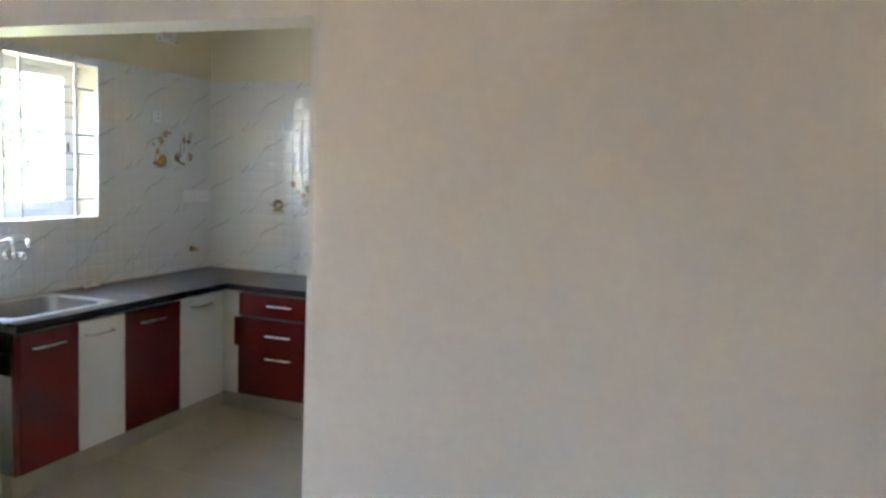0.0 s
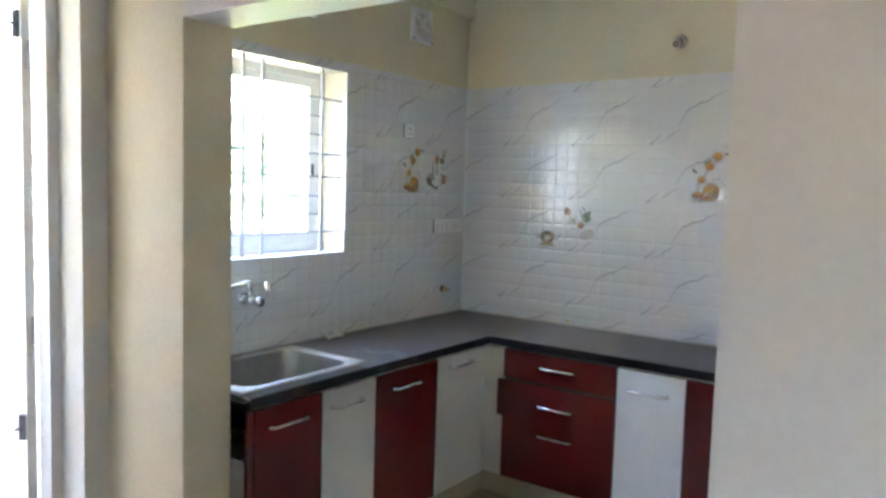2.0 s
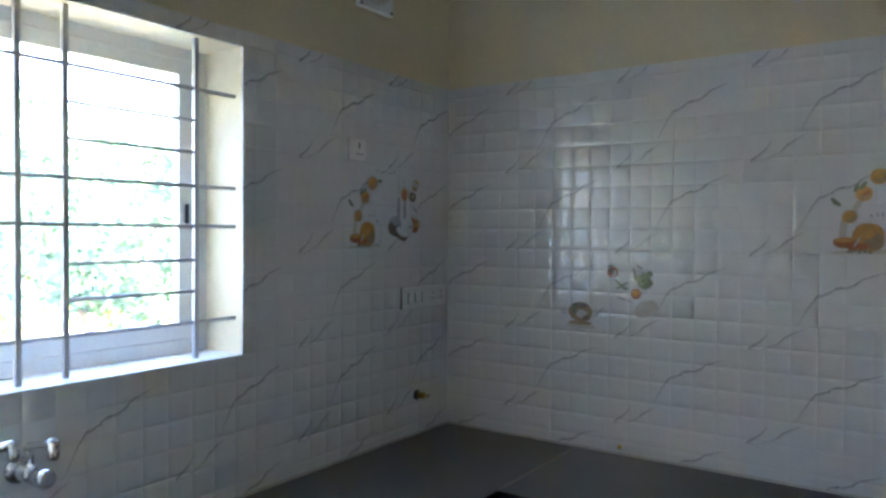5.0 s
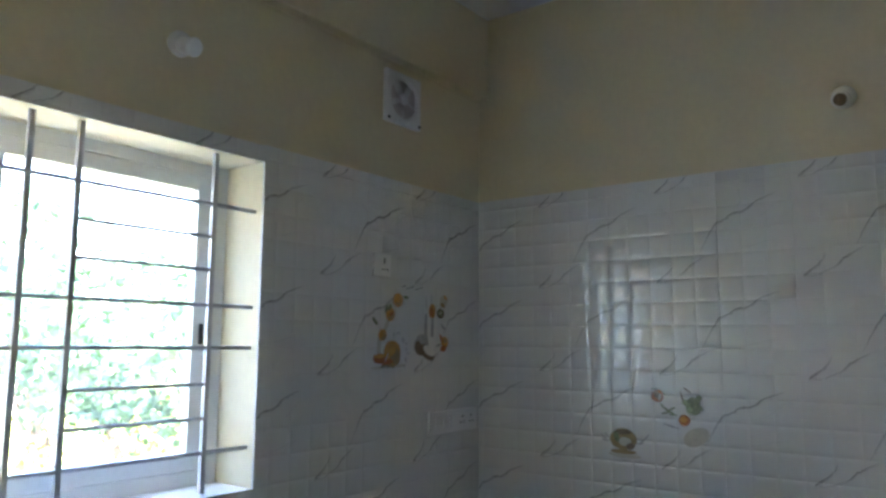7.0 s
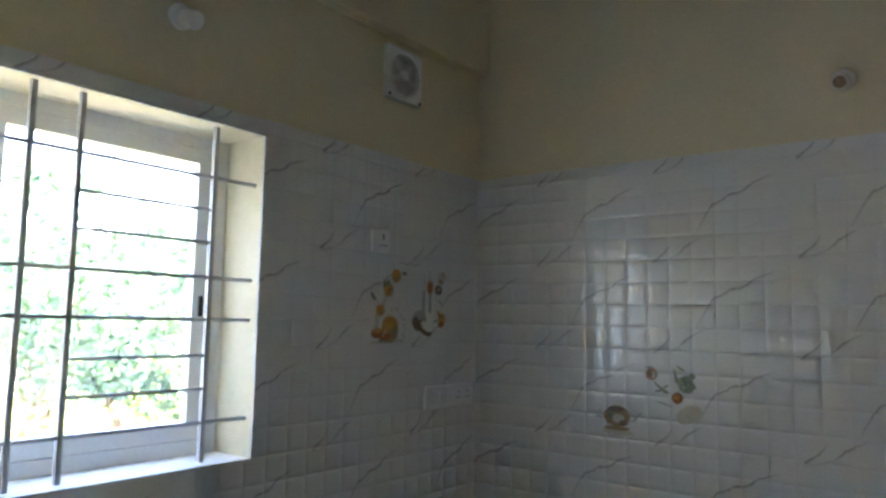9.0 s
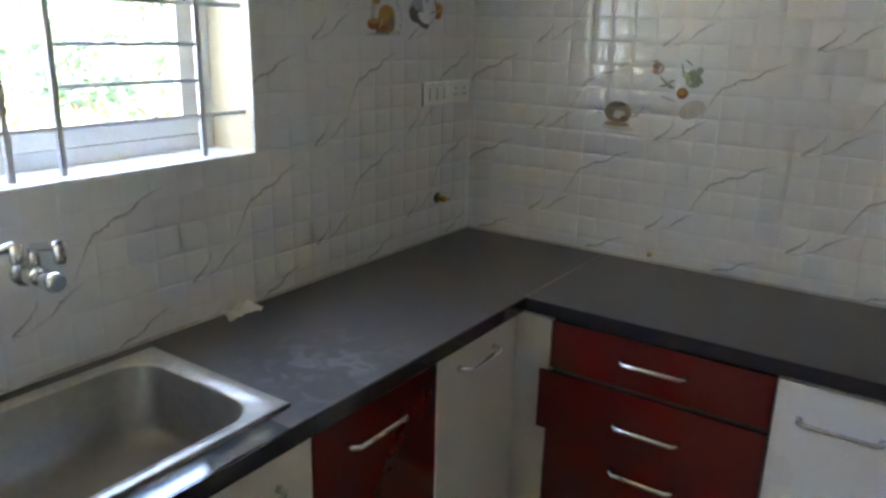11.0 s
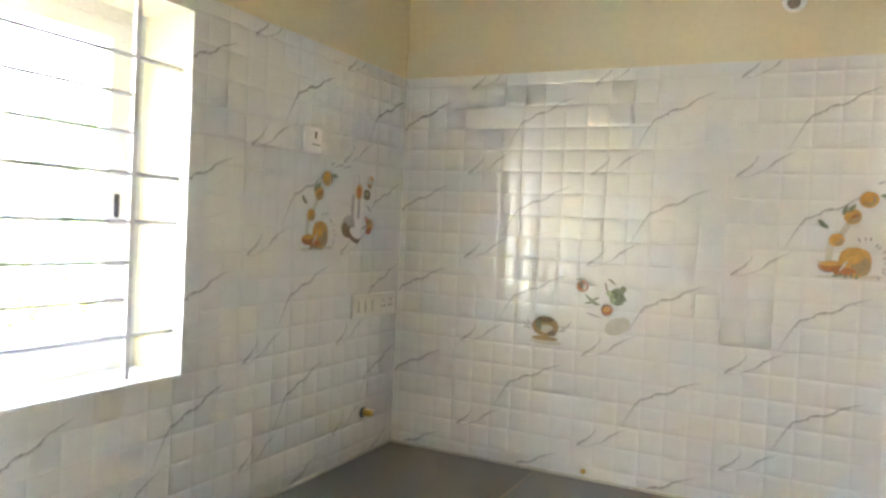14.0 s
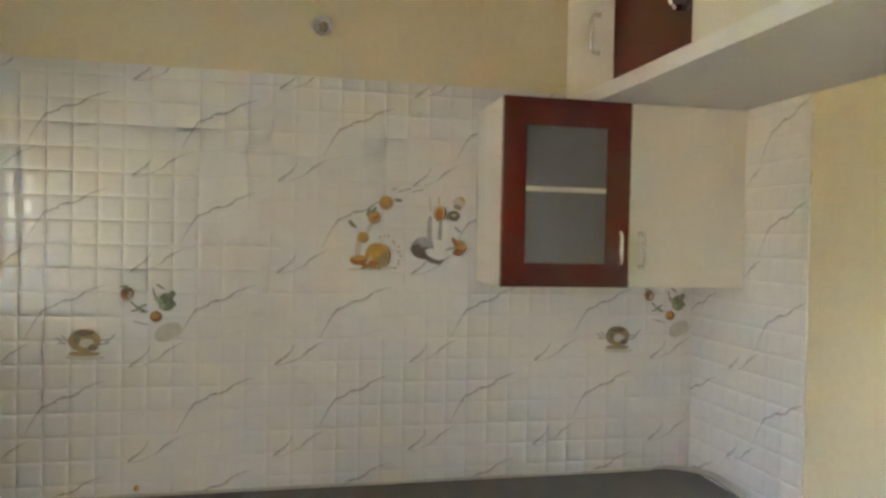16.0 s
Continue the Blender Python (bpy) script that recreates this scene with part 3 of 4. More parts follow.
# ---- kitchen window ----
def bar_box(parent, name, lo, hi, mat):
    return part(name, box(lo, hi, 0.0015), mat, parent)


win = tagged(empty("window_1", (0, 0, 0)), "white framed sliding window in a deep cream reveal", "window", kind="structure")
X0, X1 = -0.226, -0.165
part("window_frame", boxes(((X0, WY1 - 0.05, WZ0), (X1, WY1, WZ1)), ((X0, WY0, WZ0), (X1, WY0 + 0.05, WZ1)),
     ((X0, WY0 + 0.05, WZ0), (X1, WY1 - 0.05, WZ0 + 0.045)), ((X0, WY0 + 0.05, WZ1 - 0.035), (X1, WY1 - 0.05, WZ1))), ALU, win)
part("window_sill", box((-0.163, WY0, WZ0 - 0.002), (0.004, WY1, WZ0 + 0.004)), ALU, win)


def sash(y0, y1, x):
    z0, z1, w = WZ0 + 0.047, WZ1 - 0.037, 0.050
    s = part("sash", boxes(((x, y0, z0), (x + 0.03, y0 + w, z1)), ((x, y1 - w, z0), (x + 0.03, y1, z1)), ((x, y0 + w, z0), (x + 0.03, y1 - w, z0 + w)), ((x, y0 + w, z1 - w + 0.006), (x + 0.03, y1 - w, z1))), ALU, win)
    p = part("pane", box((x + 0.012, y0 + w, z0 + w), (x + 0.017, y1 - w, z1 - w + 0.006)), GLASS, s)
    p.visible_shadow = False
    return s


sa = sash(-1.795, WY1 - 0.052, -0.193)
sash(WY0 + 0.052, -1.735, -0.2235)
part("latch", box((-0.163, -1.192, 1.70), (-0.155, -1.18, 1.76), 0.002), DARK, sa, "small dark sash latch")
grille = tagged(empty("window_grille", (-0.03, -1.65, 1.308)), "white painted steel bar window grille", "grille")
GY = (-2.14, -1.863, -1.747, -1.633, -1.252)
for y in GY:
    part("upright_bar", box((-0.007, y + 1.65 - 0.007, 0.0), (0.007, y + 1.65 + 0.007, WZ1 - WZ0), 0.0015), IRON, grille)
for z in (2.079, 1.799, 1.684, 1.406):
    part("cross_bar", tube([(0, -0.549, z - WZ0), (0, 0.543, z - WZ0)], 0.0058, 10), IRON, grille)
for z in (1.987, 1.896, 1.586, 1.496):
    for a, b in ((GY[0], GY[1]), (GY[3], GY[4])):
        part("short_bar", tube([(0, a + 1.65, z - WZ0), (0, b + 1.65, z - WZ0)], 0.0052, 10), IRON, grille)

# ---- counter, sink ----
SX0, SX1, SY0, SY1 = 0.062, 0.542, -2.205, -1.515
ct = tagged(empty("counter", (0, 0, TOP)), "dusty black granite counter in an L along two walls", "counter")
D, Z0, Z1 = 0.612, -0.038, 0.0
bm = bmesh.new()
xs, ys = (0.004, SX0 + 0.015, SX1 - 0.015, D - 0.006), (PART_B + 0.002, SY0 + 0.015, SY1 - 0.015, -0.004)
for zz in (Z0, Z1):
    grid = [[bm.verts.new((x, y, zz)) for y in ys] for x in xs]
    for a in range(3):
        for b in range(3):
            if (a, b) != (1, 1):
                q = (grid[a][b], grid[a + 1][b], grid[a + 1][b + 1], grid[a][b + 1])
                bm.faces.new(q if zz == Z1 else q[::-1])
part("slab", bm, GRANITE, ct)
part("slab", box((D - 0.0045, -D + 0.006, Z0), (RIGHT - 0.004, -0.004, Z1)), GRANITE, ct)
part("front_edge", box((D - 0.006, PART_B + 0.002, Z0 - 0.004), (D + 0.002, -D + 0.002, Z1 + 0.001), 0.002), EDGE, ct, "polished black granite nosing")
part("front_edge", box((D + 0.002, -D - 0.002, Z0 - 0.004), (RIGHT - 0.004, -D + 0.006, Z1 + 0.001), 0.002), EDGE, ct, "polished black granite nosing")
part("polished_strip", box((SX1 + 0.004, PART_B + 0.002, Z1 - 0.01), (D - 0.0065, -1.58, Z1 + 0.0012)), WET, ct, "clean polished granite in front of the sink")
part("joint_line", box((D - 0.0065, -D + 0.01, Z1 - 0.002), (D - 0.002, -0.02, Z1 + 0.0012)), JOINT, ct, "pale cement joint between slabs")


def sink():
    th = tagged(empty("sink", (0, 0, TOP)), "dusty stainless steel sink set in the black counter", "sink")
    bm = bmesh.new()
    cx, cy, hx, hy = (SX0 + SX1) / 2, (SY0 + SY1) / 2, (SX1 - SX0) / 2, (SY1 - SY0) / 2
    seg = 40

    def loop(ix, iy, r, z):
        out = []
        for k in range(seg):
            q, s = divmod(k, seg // 4)
            a = (q + s / (seg // 4 - 1)) * math.pi / 2
            sx, sy = ((1, 1), (-1, 1), (-1, -1), (1, -1))[q]
            out.append(bm.verts.new((cx + sx * (ix - r) + r * math.cos(a), cy + sy * (iy - r) + r * math.sin(a), z)))
        return out
    loops = [loop(hx, hy, 0.004, 0.0012), loop(hx, hy, 0.004, 0.007), loop(hx - 0.004, hy - 0.004, 0.004, 0.009), loop(hx - 0.030, hy - 0.05, 0.085, 0.008),
             loop(hx - 0.035, hy - 0.055, 0.085, 0.002), loop(hx - 0.042, hy - 0.062, 0.085, -0.15), loop(hx - 0.075, hy - 0.075, 0.07, -0.178), loop(hx - 0.11, hy - 0.11, 0.06, -0.184), loop(0.04, 0.04, 0.035, -0.190)]
    for i, (a, b) in enumerate(zip(loops, loops[1:])):
        for k in range(seg):
            f = bm.faces.new((a[k], a[(k + 1) % seg], b[(k + 1) % seg], b[k]))
            f.smooth, f.material_index = True, 1 if i < 4 else 0
    part("bowl", bm, [STEEL, RIM], th)
    part("drain", tube([(cx, cy, -0.196), (cx, cy, -0.188)], 0.041, 24), DARK, th, "dark waste outlet")
    return th


sink()


# ---- base cabinets ----
def handle(parent, a, b, out):
    """A bowed chrome bar handle from a to b that stands out from its front."""
    a, b, o = Vector(a), Vector(b), Vector(out)
    d = (b - a).normalized()
    bm = bmesh.new()
    add_tube(bm, [a, a + o * 0.6, a + o + d * 0.012, b + o - d * 0.012, b + o * 0.6, b], [0.009, 0.0075, 0.0066, 0.0066, 0.0075, 0.009], 10)
    return part("handle", bm, CHROME, parent, "bowed chrome bar handle")


FX = 0.592   # cabinet fronts
BOT, FT = 0.118, 0.812


def cabinet_west(y0, y1, mat, label, handle_span):
    th = tagged(empty("base_cabinet", (0, (y0 + y1) / 2, 0)), label, "cabinet", "base cabinets")
    o = Vector((0, -(y0 + y1) / 2, 0))
    w = (y1 - y0) / 2
    hz = 0.738 if y0 < -1.5 else 0.757
    z1 = FT - 0.21 if y0 < -1.5 else FT
    part("body", box((0.02, -w + 0.001, BOT), (FX - 0.019, w - 0.001, z1)), CARCASS, th)
    d = part("door", box((FX - 0.018, -w + 0.0015, BOT), (FX, w - 0.0015, FT), 0.0015), mat, th)
    if handle_span:
        handle(d, (FX, handle_span[0] + o.y, hz), (FX, handle_span[1] + o.y, hz), (0.03, 0, 0))
    return th


def cabinet_north(x0, x1, mat, label, handle_span, hz=0.715):
    th = tagged(empty("base_cabinet", ((x0 + x1) / 2, 0, 0)), label, "cabinet", "base cabinets")
    c, w = (x0 + x1) / 2, (x1 - x0) / 2
    part("body", box((-w + 0.001, -FX + 0.019, BOT), (w - 0.001, -0.02, FT)), CARCASS, th)
    d = part("door", box((-w + 0.0015, -FX, BOT), (w - 0.0015, -FX + 0.018, FT), 0.0015), mat, th)
    if handle_span:
        handle(d, (handle_span[0] - c, -FX, hz), (handle_span[1] - c, -FX, hz), (0, -0.03, 0))
    return th


cabinet_west(-1.045, -FX - 0.024, WHITE, "white gloss base cabinet beside the corner", (-0.944, -0.757))
cabinet_west(-1.507, -1.045, RED, "dark red gloss base cabinet next to the sink", (-1.398, -1.208))
cabinet_west(-1.832, -1.507, WHITE, "narrow white base cabinet under the sink", (-1.785, -1.605))
cabinet_west(-2.183, -1.832, RED, "dark red gloss base cabinet under the sink", (-2.12, -1.93))
fp = tagged(empty("filler_panel", (0, 0, 0)), "dark red filler strip at the cabinet end", "panel")
part("board", box((FX - 0.018, PART_B + 0.002, BOT), (FX - 0.002, -2.185, FT), 0.001), RED, fp)
fp = tagged(empty("filler_panel", (0, 0, 0)), "white corner filler strip between cabinets", "panel")
part("board", box((FX - 0.018, -FX, BOT), (0.695, -FX + 0.018, FT), 0.001), WHITE, fp)
# drawer unit
dr = tagged(empty("drawer_cabinet", (1.015, 0, 0)), "dark red drawer unit with three chrome handles", "cabinet", "base cabinets")
part("body", box((0.70 - 1.015, -FX + 0.019, BOT), (1.334 - 1.015, -0.02, FT)), DARK, dr)
for z0, z1, x0, fy in ((0.660, FT, 0.699, 0.0), (0.452, 0.648, 0.668, 0.010), (BOT, 0.450, 0.699, 0.004)):
    f = part("drawer_front", box((x0 - 1.015, -FX - fy, z0), (1.333 - 1.015, -FX - fy + 0.018, z1), 0.0015), RED, dr)
    hz = {0.660: 0.745, 0.452: 0.545, BOT: 0.390}[z0]
    handle(f, (0.925 - 1.015, -FX - fy, hz), (1.11 - 1.015, -FX - fy, hz), (0, -0.03, 0))
cabinet_north(1.335, 1.667, BRIGHT, "narrow bright white base cabinet", (1.398, 1.585))
cabinet_north(1.667, 2.189, RED, "dark red base cabinet below the counter", (1.86, 2.05), 0.73)
cabinet_north(2.189, RIGHT - 0.02, WHITE, "white base cabinet at the counter end", (2.36, 2.55), 0.73)
structure("baseboard", boxes(((0.02, PART_B + 0.003, 0.0), (FX - 0.03, -FX + 0.03, BOT - 0.001)), ((FX - 0.03, -FX + 0.03, 0.0), (RIGHT - 0.003, -0.02, BOT - 0.001))), PLINTH, "beige tiled plinth under the cabinets", "plinth")

structure("cement_bead", boxes(((0.0095, -0.0155, TOP), (RIGHT - 0.0095, -0.0093, TOP + 0.008)), ((0.0093, PART_B + 0.003, TOP), (0.0145, -0.0158, TOP + 0.007))), PALE, "pale cement bead between counter and tiles", "trim")

# ---- wall cabinet and loft ----
U0, UM, U1, UZ0, UZ1, UD = 1.914, 2.352, RIGHT - 0.01, 1.588, 2.197, 0.33
uc = tagged(empty("wall_cabinet", (2.347, 0, UZ0)), "white wall cabinet with one red framed glass door", "cabinet")
B = lambda x0, y0, z0, x1, y1, z1: box((x0 - 2.347, y0, z0 - UZ0), (x1 - 2.347, y1, z1 - UZ0), 0.001)
part("side_panel", B(U0, -UD + 0.02, UZ0, U0 + 0.018, -0.011, UZ1), CARCASS, uc)
part("side_panel", B(U1 - 0.018, -UD + 0.02, UZ0, U1, -0.011, UZ1), CARCASS, uc)
part("partition", B(UM - 0.009, -UD + 0.02, UZ0 + 0.018, UM + 0.009, -0.02, UZ1 - 0.018), CARCASS, uc)
part("bottom", B(U0 + 0.018, -UD + 0.02, UZ0, U1 - 0.018, -0.011, UZ0 + 0.018), CARCASS, uc)
part("top", B(U0 + 0.018, -UD + 0.02, UZ1 - 0.018, U1 - 0.018, -0.011, UZ1), CARCASS, uc)
part("back_panel", B(U0 + 0.018, -0.0185, UZ0 + 0.018, U1 - 0.018, -0.011, UZ1 - 0.018), CARCASS, uc)
gd = part("glass_door", boxes(*[((a - 2.347, -UD, c - UZ0), (b - 2.347, -UD + 0.019, d - UZ0)) for a, b, c, d in (
    (U0 - 0.002, 1.989, UZ0, UZ1), (2.268, UM - 0.002, UZ0, UZ1), (1.989, 2.268, UZ0, 1.665), (1.989, 2.268, 2.108, UZ1))]), RED, uc, "dark red framed glass door")
part("glass_pane", B(1.985, -UD + 0.006, 1.661, 2.272, -UD + 0.010, 2.112), FROST, gd, "smoked grey frosted pane")
part("shelf", B(1.990, -UD + 0.002, 1.896, 2.267, -UD + 0.0055, 1.912), WHITE, gd, "pale shelf edge behind the glass")
handle(gd, (2.312 - 2.347, -UD, 1.665 - UZ0), (2.312 - 2.347, -UD, 1.770 - UZ0), (0, -0.026, 0))
wd = part("door", B(UM + 0.001, -UD, UZ0, U1, -UD + 0.019, UZ1), WHITE, uc)
handle(wd, (2.391 - 2.347, -UD, 1.658 - UZ0), (2.391 - 2.347, -UD, 1.768 - UZ0), (0, -0.026, 0))

LX, LZ = 2.245, 2.25
structure("loft_slab", box((LX - 0.012, PART_B + 0.003, 2.2), (RIGHT - 0.002, -0.012, LZ - 0.002), 0.002), CEIL, "white painted loft slab over the side wall", "shelf")
edges = [-0.012, -0.404, -0.858, -1.31, -1.76, -2.248]
for k, (y1, y0) in enumerate(zip(edges, edges[1:])):
    red = k % 2 == 1
    lc = tagged(empty("loft_cabinet", (2.5, (y0 + y1) / 2, LZ)), "dark red loft cabinet above the slab" if red else "white loft cabinet above the slab", "cabinet", "loft cabinets")
    w = (y1 - y0) / 2
    part("body", box((LX + 0.021 - 2.5, -w, 0.0), (RIGHT - 0.004 - 2.5, w, CEIL_Z - LZ - 0.002)), CARCASS, lc)
    d = part("door", box((LX - 2.5, -w + 0.0015, 0.0), (LX + 0.019 - 2.5, w - 0.0015, CEIL_Z - LZ - 0.004), 0.0015), RED if red else WHITE, lc)
    hy = -w + 0.11 if k == 0 else (w - 0.06 if not red else -w + 0.06)
    handle(d, (LX - 2.5, hy, 0.112), (LX - 2.5, hy, 0.238), (-0.028, 0, 0))


# ---- fittings on the walls ----
def tap(y, ex, ey, ez):
    th = tagged(empty("wall_tap", (0.0095, y, 1.123)), "chrome wall tap with a long swivel spout", "tap", "sink taps")
    part("flange", tube([(0, 0, 0), (0.004, 0, 0), (0.012, 0, 0)], [0.032, 0.031, 0.018], 20), CHROME, th)
    bm = bmesh.new()
    add_tube(bm, [(0.008, 0, 0), (0.02, 0, 0), (0.05, 0.004, 0), (0.062, 0.006, 0)], [0.016, 0.021, 0.022, 0.016], 16)
    add_tube(bm, [(0.04, 0.003, 0.01), (0.04, 0.003, 0.045), (0.04, 0.003, 0.058)], [0.013, 0.012, 0.009], 14)
    part("tap_body", bm, CHROME, th)
    bm = bmesh.new()
    add_tube(bm, [(0.06, 0.006, 0), (0.07, 0.008, -0.002), (0.098, 0.014, -0.006), (0.108, 0.016, -0.007)], [0.012, 0.022, 0.024, 0.018], 10)
    part("knob", bm, CHROME, th, "faceted chrome knob")
    bm = bmesh.new()
    add_tube(bm, [(0.04, 0.0, 0.056), (0.04 + 0.1 * (ex - 0.04), 0.1 * ey, 0.066), (0.04 + 0.5 * (ex - 0.04), 0.5 * ey, 0.075), (0.04 + 0.9 * (ex - 0.04), 0.9 * ey, ez - 0.004), (ex, ey, ez - 0.003)], [0.0085, 0.0085, 0.009, 0.0105, 0.012], 12)
    add_tube(bm, [(ex, ey, ez + 0.003), (ex, ey, ez - 0.03), (ex, ey, ez - 0.038)], [0.0135, 0.0125, 0.010], 14)
    part("spout", bm, CHROME, th)
    return th


tap(-1.765, 0.155, 0.0, 0.09)
tap(-1.955, 0.115, 0.125, 0.095)

fan = tagged(empty("exhaust_fan", (0.0, -0.5, 2.585)), "small white plastic exhaust fan high on the wall", "fan")
bm = bmesh.new()
seg, prev = 32, None
for k in range(seg + 1):
    a = 2 * math.pi * k / seg
    c, s = math.cos(a), math.sin(a)
    q = 0.095 / max(abs(c), abs(s))
    row = [Vector((0.0, q * c, q * s)), Vector((0.016, q * c, q * s)), Vector((0.019, q * c * 0.97, q * s * 0.97)), Vector((0.021, 0.078 * c, 0.078 * s)), Vector((0.005, 0.074 * c, 0.074 * s)), Vector((0.003, 0.001 * c, 0.001 * s))]
    row = [bm.verts.new(v) for v in row]
    if prev:
        for i in range(5):
            bm.faces.new((prev[i], row[i], row[i + 1], prev[i + 1]))
    prev = row
part("housing", bm, PLASTIC, fan)
for k in range(5):
    bm = bmesh.new()
    vs = []
    for i in range(5):
        for j in range(3):
            r, a = 0.018 + 0.052 * i / 4, (j - 1) * (0.30 + 0.05 * i)
            vs.append(bm.verts.new((0.012 + 0.006 * (j - 1), r * math.cos(a), r * math.sin(a))))
    for i in range(4):
        for j in range(2):
            bm.faces.new((vs[i * 3 + j], vs[i * 3 + 3 + j], vs[i * 3 + 4 + j], vs[i * 3 + j + 1]))
    bmesh.ops.solidify(bm, geom=bm.faces[:], thickness=0.0015)
    bl = part("blade", bm, BLADE, fan, "pale translucent fan blade")
    bl.matrix_basis = pose(0, 0, 0, 72 * k + 20)
part("hub", tube([(0.004, 0, 0), (0.02, 0, 0), (0.024, 0, 0)], [0.02, 0.02, 0.013], 18), PLASTIC, fan)
for y, z in ((0.084, -0.084), (-0.084, -0.084)):
    part("screw", tube([(0.018, y, z), (0.0215, y, z)], 0.006, 10), DARK, fan)


def lamp_holder(name, origin, out, label, cup=BROWN):
    th = tagged(empty(name, origin), label, "lamp holder")
    o = Vector(out)
    part("base", tube([o * 0.0, o * 0.012, o * 0.02], [0.036, 0.034, 0.026], 22), PLASTIC, th)
    part("socket", tube([o * 0.018, o * 0.05, o * 0.075, o * 0.078], [0.022, 0.023, 0.026, 0.024], 22), PLASTIC, th)
    part("socket_cup", tube([o * 0.0782, o * 0.0795], 0.019, 20), cup, th, "socket inside the holder")
    return th


lamp_holder("lamp_holder", (0.0, -1.406, 2.494), (0.94, 0.0, -0.34), "white plastic batten lamp holder on the window wall", PLASTIC)
lamp_holder("lamp_holder", (1.354, 0.0, 2.462), (0.0, -0.94, -0.34), "empty white lamp holder high on cream wall")

sp = tagged(empty("switch_socket", (0.0042, -0.60, 1.972)), "small white socket plate on the tiles", "socket")
part("plate", box((0, -0.045, -0.04), (0.012, 0.045, 0.04), 0.004), PLASTIC, sp)
part("rocker", box((0.0122, 0.006, 0.006), (0.0135, 0.012, 0.026), 0.0005), DARK, sp)
for y in (-0.002, 0.012, 0.026):
    part("pin_hole", tube([(0.0122, y, -0.014), (0.0128, y, -0.014)], 0.003, 10), DARK, sp)
sp = tagged(empty("switch_board", (0.0042, -0.185, 1.42)), "long white switch board with sockets on the tiles", "switch board")
part("plate", box((0, -0.15, -0.042), (0.012, 0.15, 0.042), 0.003), PLASTIC, sp)
for y in (-0.10, -0.055, -0.01):
    part("switch", box((0.0122, y - 0.016, -0.022), (0.017, y + 0.016, 0.022), 0.002), PLASTIC, sp)
for y in (0.055, 0.11):
    for dy, dz in ((0, 0.014), (-0.01, -0.008), (0.01, -0.008)):
        part("pin_hole", tube([(0.0122, y + dy, dz), (0.0128, y + dy, dz)], 0.0035, 10), DARK, sp)

pl = tagged(empty("pipe_plug", (0.009, -0.228, 1.028)), "capped water pipe with yellow plug in the tiles", "pipe")
part("flange", tube([(0, 0, 0), (0.004, 0, 0)], 0.020, 18), DARK, pl, "dark rough hole edge")
part("plug", tube([(0.004, 0.004, 0), (0.03, 0.012, -0.002), (0.036, 0.013, -0.002)], [0.014, 0.013, 0.008], 8), BRASS, pl)
part("thread_tape", tube([(0.006, 0.02, -0.006), (0.02, 0.05, -0.012), (0.012, 0.075, -0.010)], [0.004, 0.003, 0.002], 8), DARK, pl)
st = tagged(empty("pipe_stub", (0.78, -0.009, 0.898)), "small dark pipe stub low on tiled wall", "pipe")
part("stub", tube([(0, 0, 0), (0, -0.012, 0), (0, -0.016, 0)], [0.009, 0.008, 0.005], 12), BRASS, st)

# crumpled paper on the counter
bm = bmesh.new()
bmesh.ops.create_grid(bm, x_segments=9, y_segments=5, size=1.0)
for v in bm.verts:
    x, y = v.co.x, v.co.y
    hgt = 0.045 * abs(noise.noise((x * 2.2, y * 2.2, 4.0))) + 0.016 * (1 - abs(y)) * (0.6 + 0.4 * math.sin(x * 5))
    v.co = Vector((y * 0.028 + 0.008 * noise.noise((x * 3, y * 3, 1)), x * 0.062, max(hgt, 0.0)))
bmesh.ops.solidify(bm, geom=bm.faces[:], thickness=0.0006)
pp = tagged(part("crumpled_paper", bm, PAPER), "crumpled scrap of white paper on the counter", "paper")
pp.location = (0.045, -1.225, TOP + 0.001)
bm = bmesh.new()
bmesh.ops.create_uvsphere(bm, u_segments=12, v_segments=6, radius=0.014)
for v in bm.verts:
    v.co.z = max(v.co.z * 0.35, -0.001) * (1 + 0.3 * noise.noise(v.co * 90))
pp = tagged(part("plaster_crumb", bm, PAPER, smooth=True), "small white plaster crumb on the counter", "debris")
pp.location = (1.877, -0.481, TOP + 0.001)
# loose edging strip lying at the end of the counter
bm = bmesh.new()
prev = None
for k in range(15):
    s = k / 14
    c = Vector((RIGHT - 0.16 + 0.13 * min(1, s * 2.2) - 0.02 * s, -0.03 - 0.52 * s ** 1.3, TOP + 0.004 + 0.03 * math.sin(s * math.pi)))
    row = [bm.verts.new(c + Vector(o)) for o in ((-0.014, -0.004, 0), (0.014, 0.004, 0.012), (0.014, 0.004, 0.015), (-0.014, -0.004, 0.003))]
    if prev:
        for i in range(4):
            f = bm.faces.new((prev[i], prev[(i + 1) % 4], row[(i + 1) % 4], row[i]))
            f.material_index = 0 if i == 2 else 1
    prev = row
tagged(part("loose_edging_strip", bm, [PALE, DARK]), "loose curled edging strip lying on the counter", "strip")

# ---- outside ----
structure("ground", box((-900, -900, -3.6), (900, 900, -3.3)), SOIL, "dry grassy ground below the building", "ground")


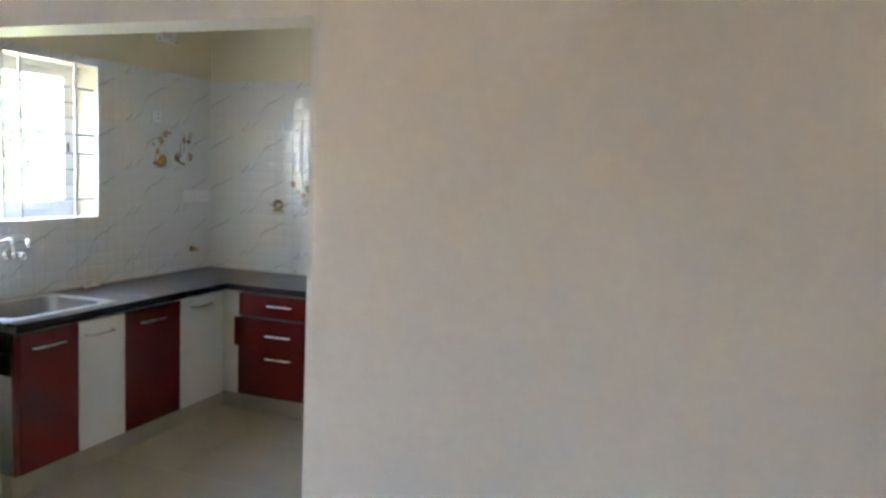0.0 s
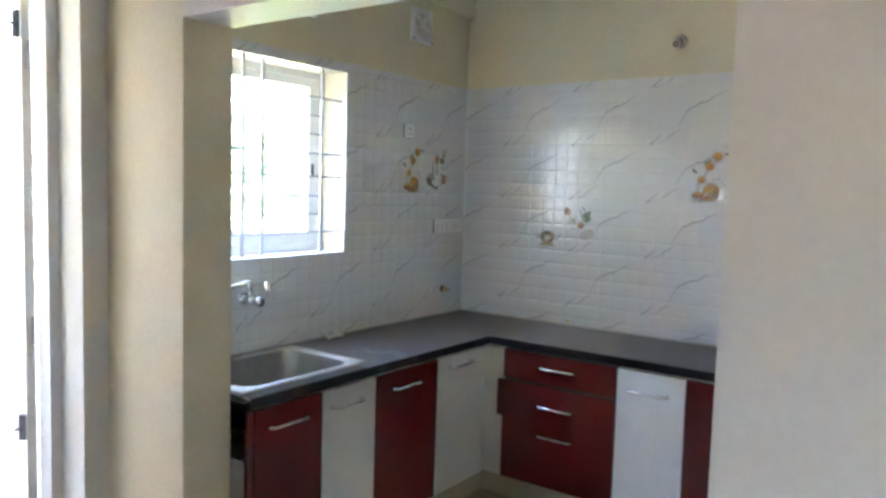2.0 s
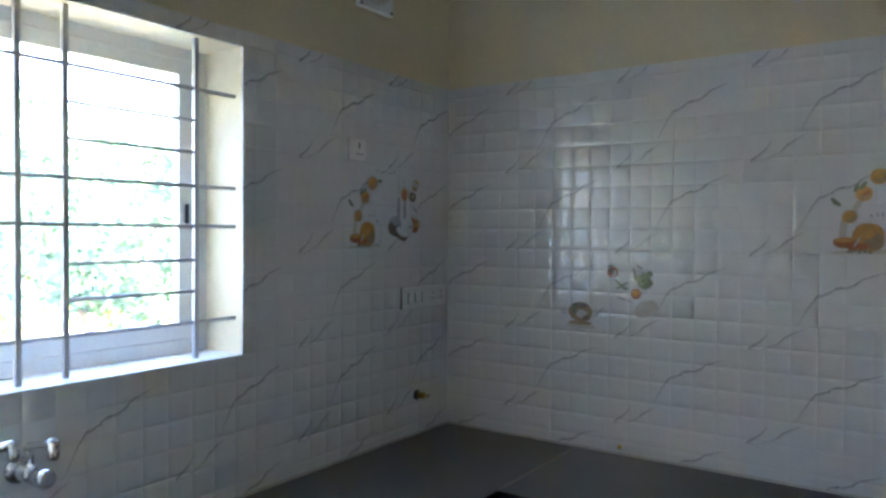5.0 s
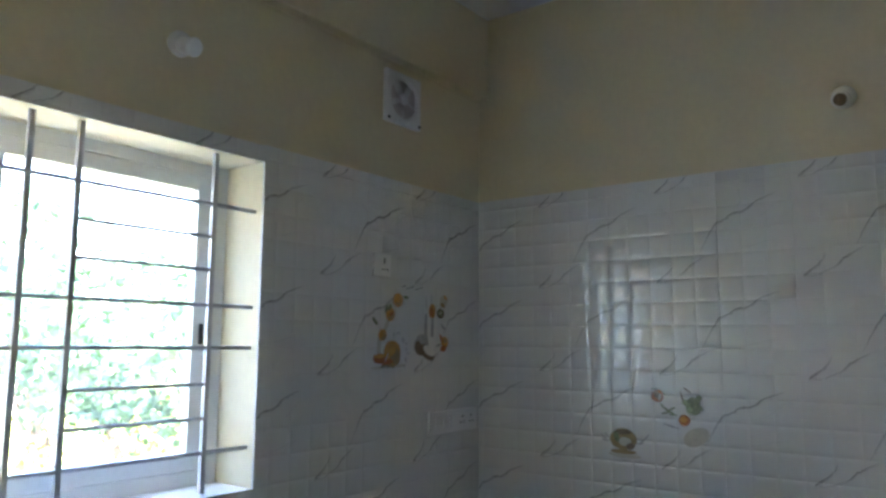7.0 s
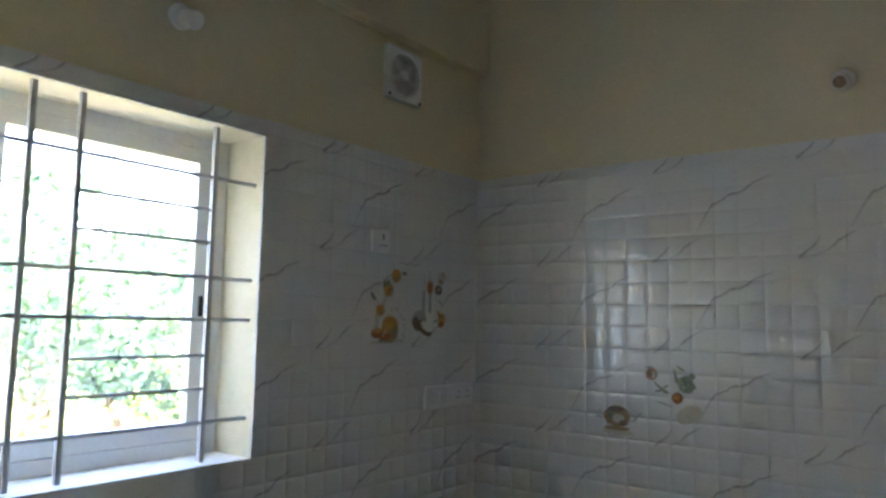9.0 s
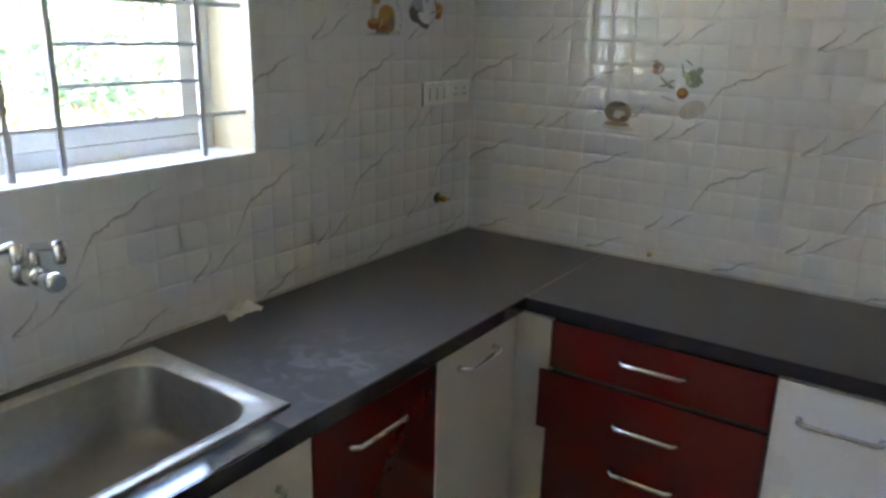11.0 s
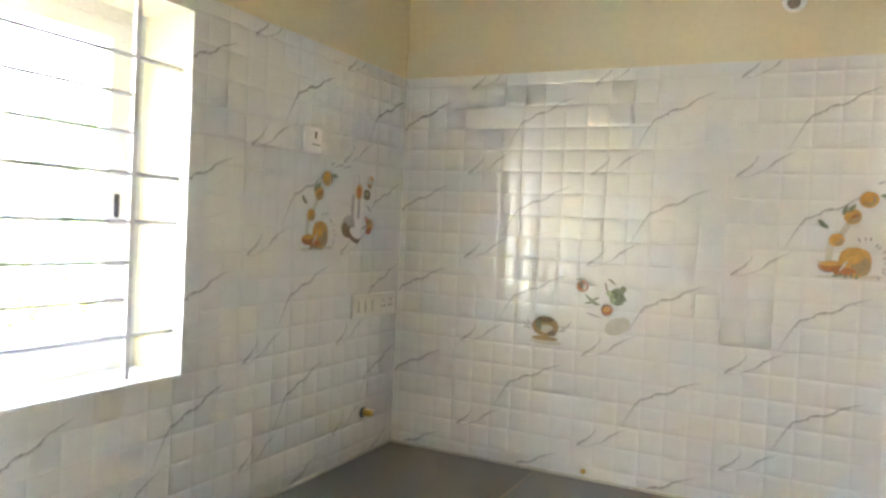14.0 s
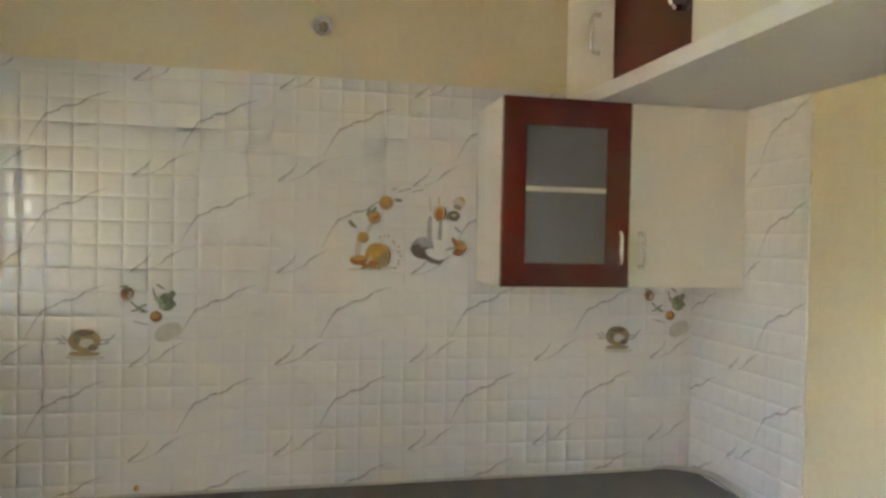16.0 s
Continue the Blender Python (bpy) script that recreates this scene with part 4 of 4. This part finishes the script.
def tree_mesh(seed, height, spread, leaf_mat, count, size):
    """Trunk with limbs, and a crown of loose leaves in uneven clumps."""
    rnd = random.Random(seed)
    bm = bmesh.new()
    tips = []
    add_tube(bm, [(0, 0, 0), (0.1, 0.05, height * 0.25), (0.05, -0.1, height * 0.5)], [0.22, 0.17, 0.13], 9)
    for k in range(9):
        a, up = rnd.uniform(0, 6.28), rnd.uniform(0.30, 1.0)
        tip = Vector((math.cos(a) * spread * rnd.uniform(0.4, 0.95), math.sin(a) * spread * rnd.uniform(0.4, 0.95), height * up))
        st_ = Vector((0.07, -0.05, height * rnd.uniform(0.14, 0.42)))
        add_tube(bm, [st_, st_.lerp(tip, 0.5) + Vector((0, 0, 0.25)), tip], [0.09, 0.05, 0.015], 6)
        tips += [tip, st_.lerp(tip, 0.65) + Vector((0, 0, 0.3))]
    trunk = finish("trunk", bm, BARK)
    clumps = [(t + Vector((rnd.gauss(0, 0.5), rnd.gauss(0, 0.5), rnd.gauss(0, 0.45))), rnd.uniform(0.35, 0.9)) for t in tips for _ in range(3)]
    verts, faces = [], []
    for _ in range(count):
        c, r = rnd.choice(clumps)
        p = c + Vector((rnd.gauss(0, r * 0.5), rnd.gauss(0, r * 0.5), rnd.gauss(0, r * 0.42)))
        d = Vector((rnd.gauss(0, 1), rnd.gauss(0, 1), rnd.gauss(-0.5, 0.6))).normalized()
        side = d.orthogonal().normalized()
        side = (side * math.cos(rnd.uniform(0, 6)) + d.cross(side) * math.sin(rnd.uniform(0, 6))).normalized()
        ln, w = size * rnd.uniform(0.7, 1.3), size * rnd.uniform(0.22, 0.36)
        n0 = len(verts)
        verts += [p, p + d * ln * 0.5 + side * w, p + d * ln, p + d * ln * 0.5 - side * w]
        faces.append((n0, n0 + 1, n0 + 2, n0 + 3))
    crown = bpy.data.meshes.new("crown")
    crown.from_pydata(verts, [], faces)
    crown.materials.append(leaf_mat)
    return trunk, crown


KINDS = [tree_mesh(3, 6.6, 2.6, LEAF, 9000, 0.20), tree_mesh(8, 5.2, 2.3, LEAF2, 9000, 0.17), tree_mesh(14, 7.2, 3.0, LEAF, 9500, 0.22)]
for x, y, k, s, r in ((-9.0, 4.2, 0, 1.0, 20), (-7.0, 1.2, 1, 0.80, 140), (-7.6, 4.6, 1, 0.72, 250), (-12.5, 8.5, 2, 1.0, 80), (-13.5, 2.5, 2, 0.95, 200),
                      (-15.0, 13.0, 0, 1.1, 310), (-19.0, 7.0, 2, 1.15, 10), (-9.5, -1.5, 0, 0.9, 270), (-14.0, -4.0, 2, 1.0, 40), (-10.5, 7.0, 1, 0.9, 60)):
    t = tagged(empty("tree", (x, y, -3.3)), "yellowish green leafy tree in sunlight" if k == 1 else "tall green leafy tree in sunlight", "tree", "trees outside")
    new("trunk", KINDS[k][0]).parent = t
    new("crown", KINDS[k][1]).parent = t
    t.rotation_euler.z, t.scale = radians(r), (s, s, s)

# ---- pieces of the walls and floor ----
NORTH_U, WEST_U = 0.03, -0.205          # an upright joint on each wall
tiled(F_NORTH, NORTH_U, 0.003, RIGHT - 0.009, bed_n)
tiled(F_WEST, WEST_U, PART_B + 0.002, -0.009, bed_w, (WY0, WY1, WZ0 - TOP, WZ1 - TOP))
tiled(F_EAST, 0.0, 0.009, 0.64, bed_e)
fruit_print(bed_n, F_NORTH @ Matrix.Translation((NORTH_U + 3 * TW, ROW, 0)))
fruit_print(bed_w, F_WEST @ Matrix.Translation((WEST_U - TW, ROW, 0)))
for c in (1, 5):
    pot_print(bed_n, F_NORTH @ Matrix.Translation((NORTH_U + c * TW, ROW - THT, 0)))
floor_ob = bpy.data.objects["floor"]
FS = 0.6
plank = finish("floor_tile", box((0.001, 0.001, -0.012), (FS - 0.001, FS - 0.001, 0.0), 0.0006), FLOOR)
for i in range(10):
    for j in range(13):
        x, y = -0.2 + i * FS, -7.6 + j * FS
        if x > EAST or (x >= NEAR_X and y > NEAR_Y):
            continue
        o = new("floor_tile", plank)
        o.parent = floor_ob
        o.location = (x, y, 0)
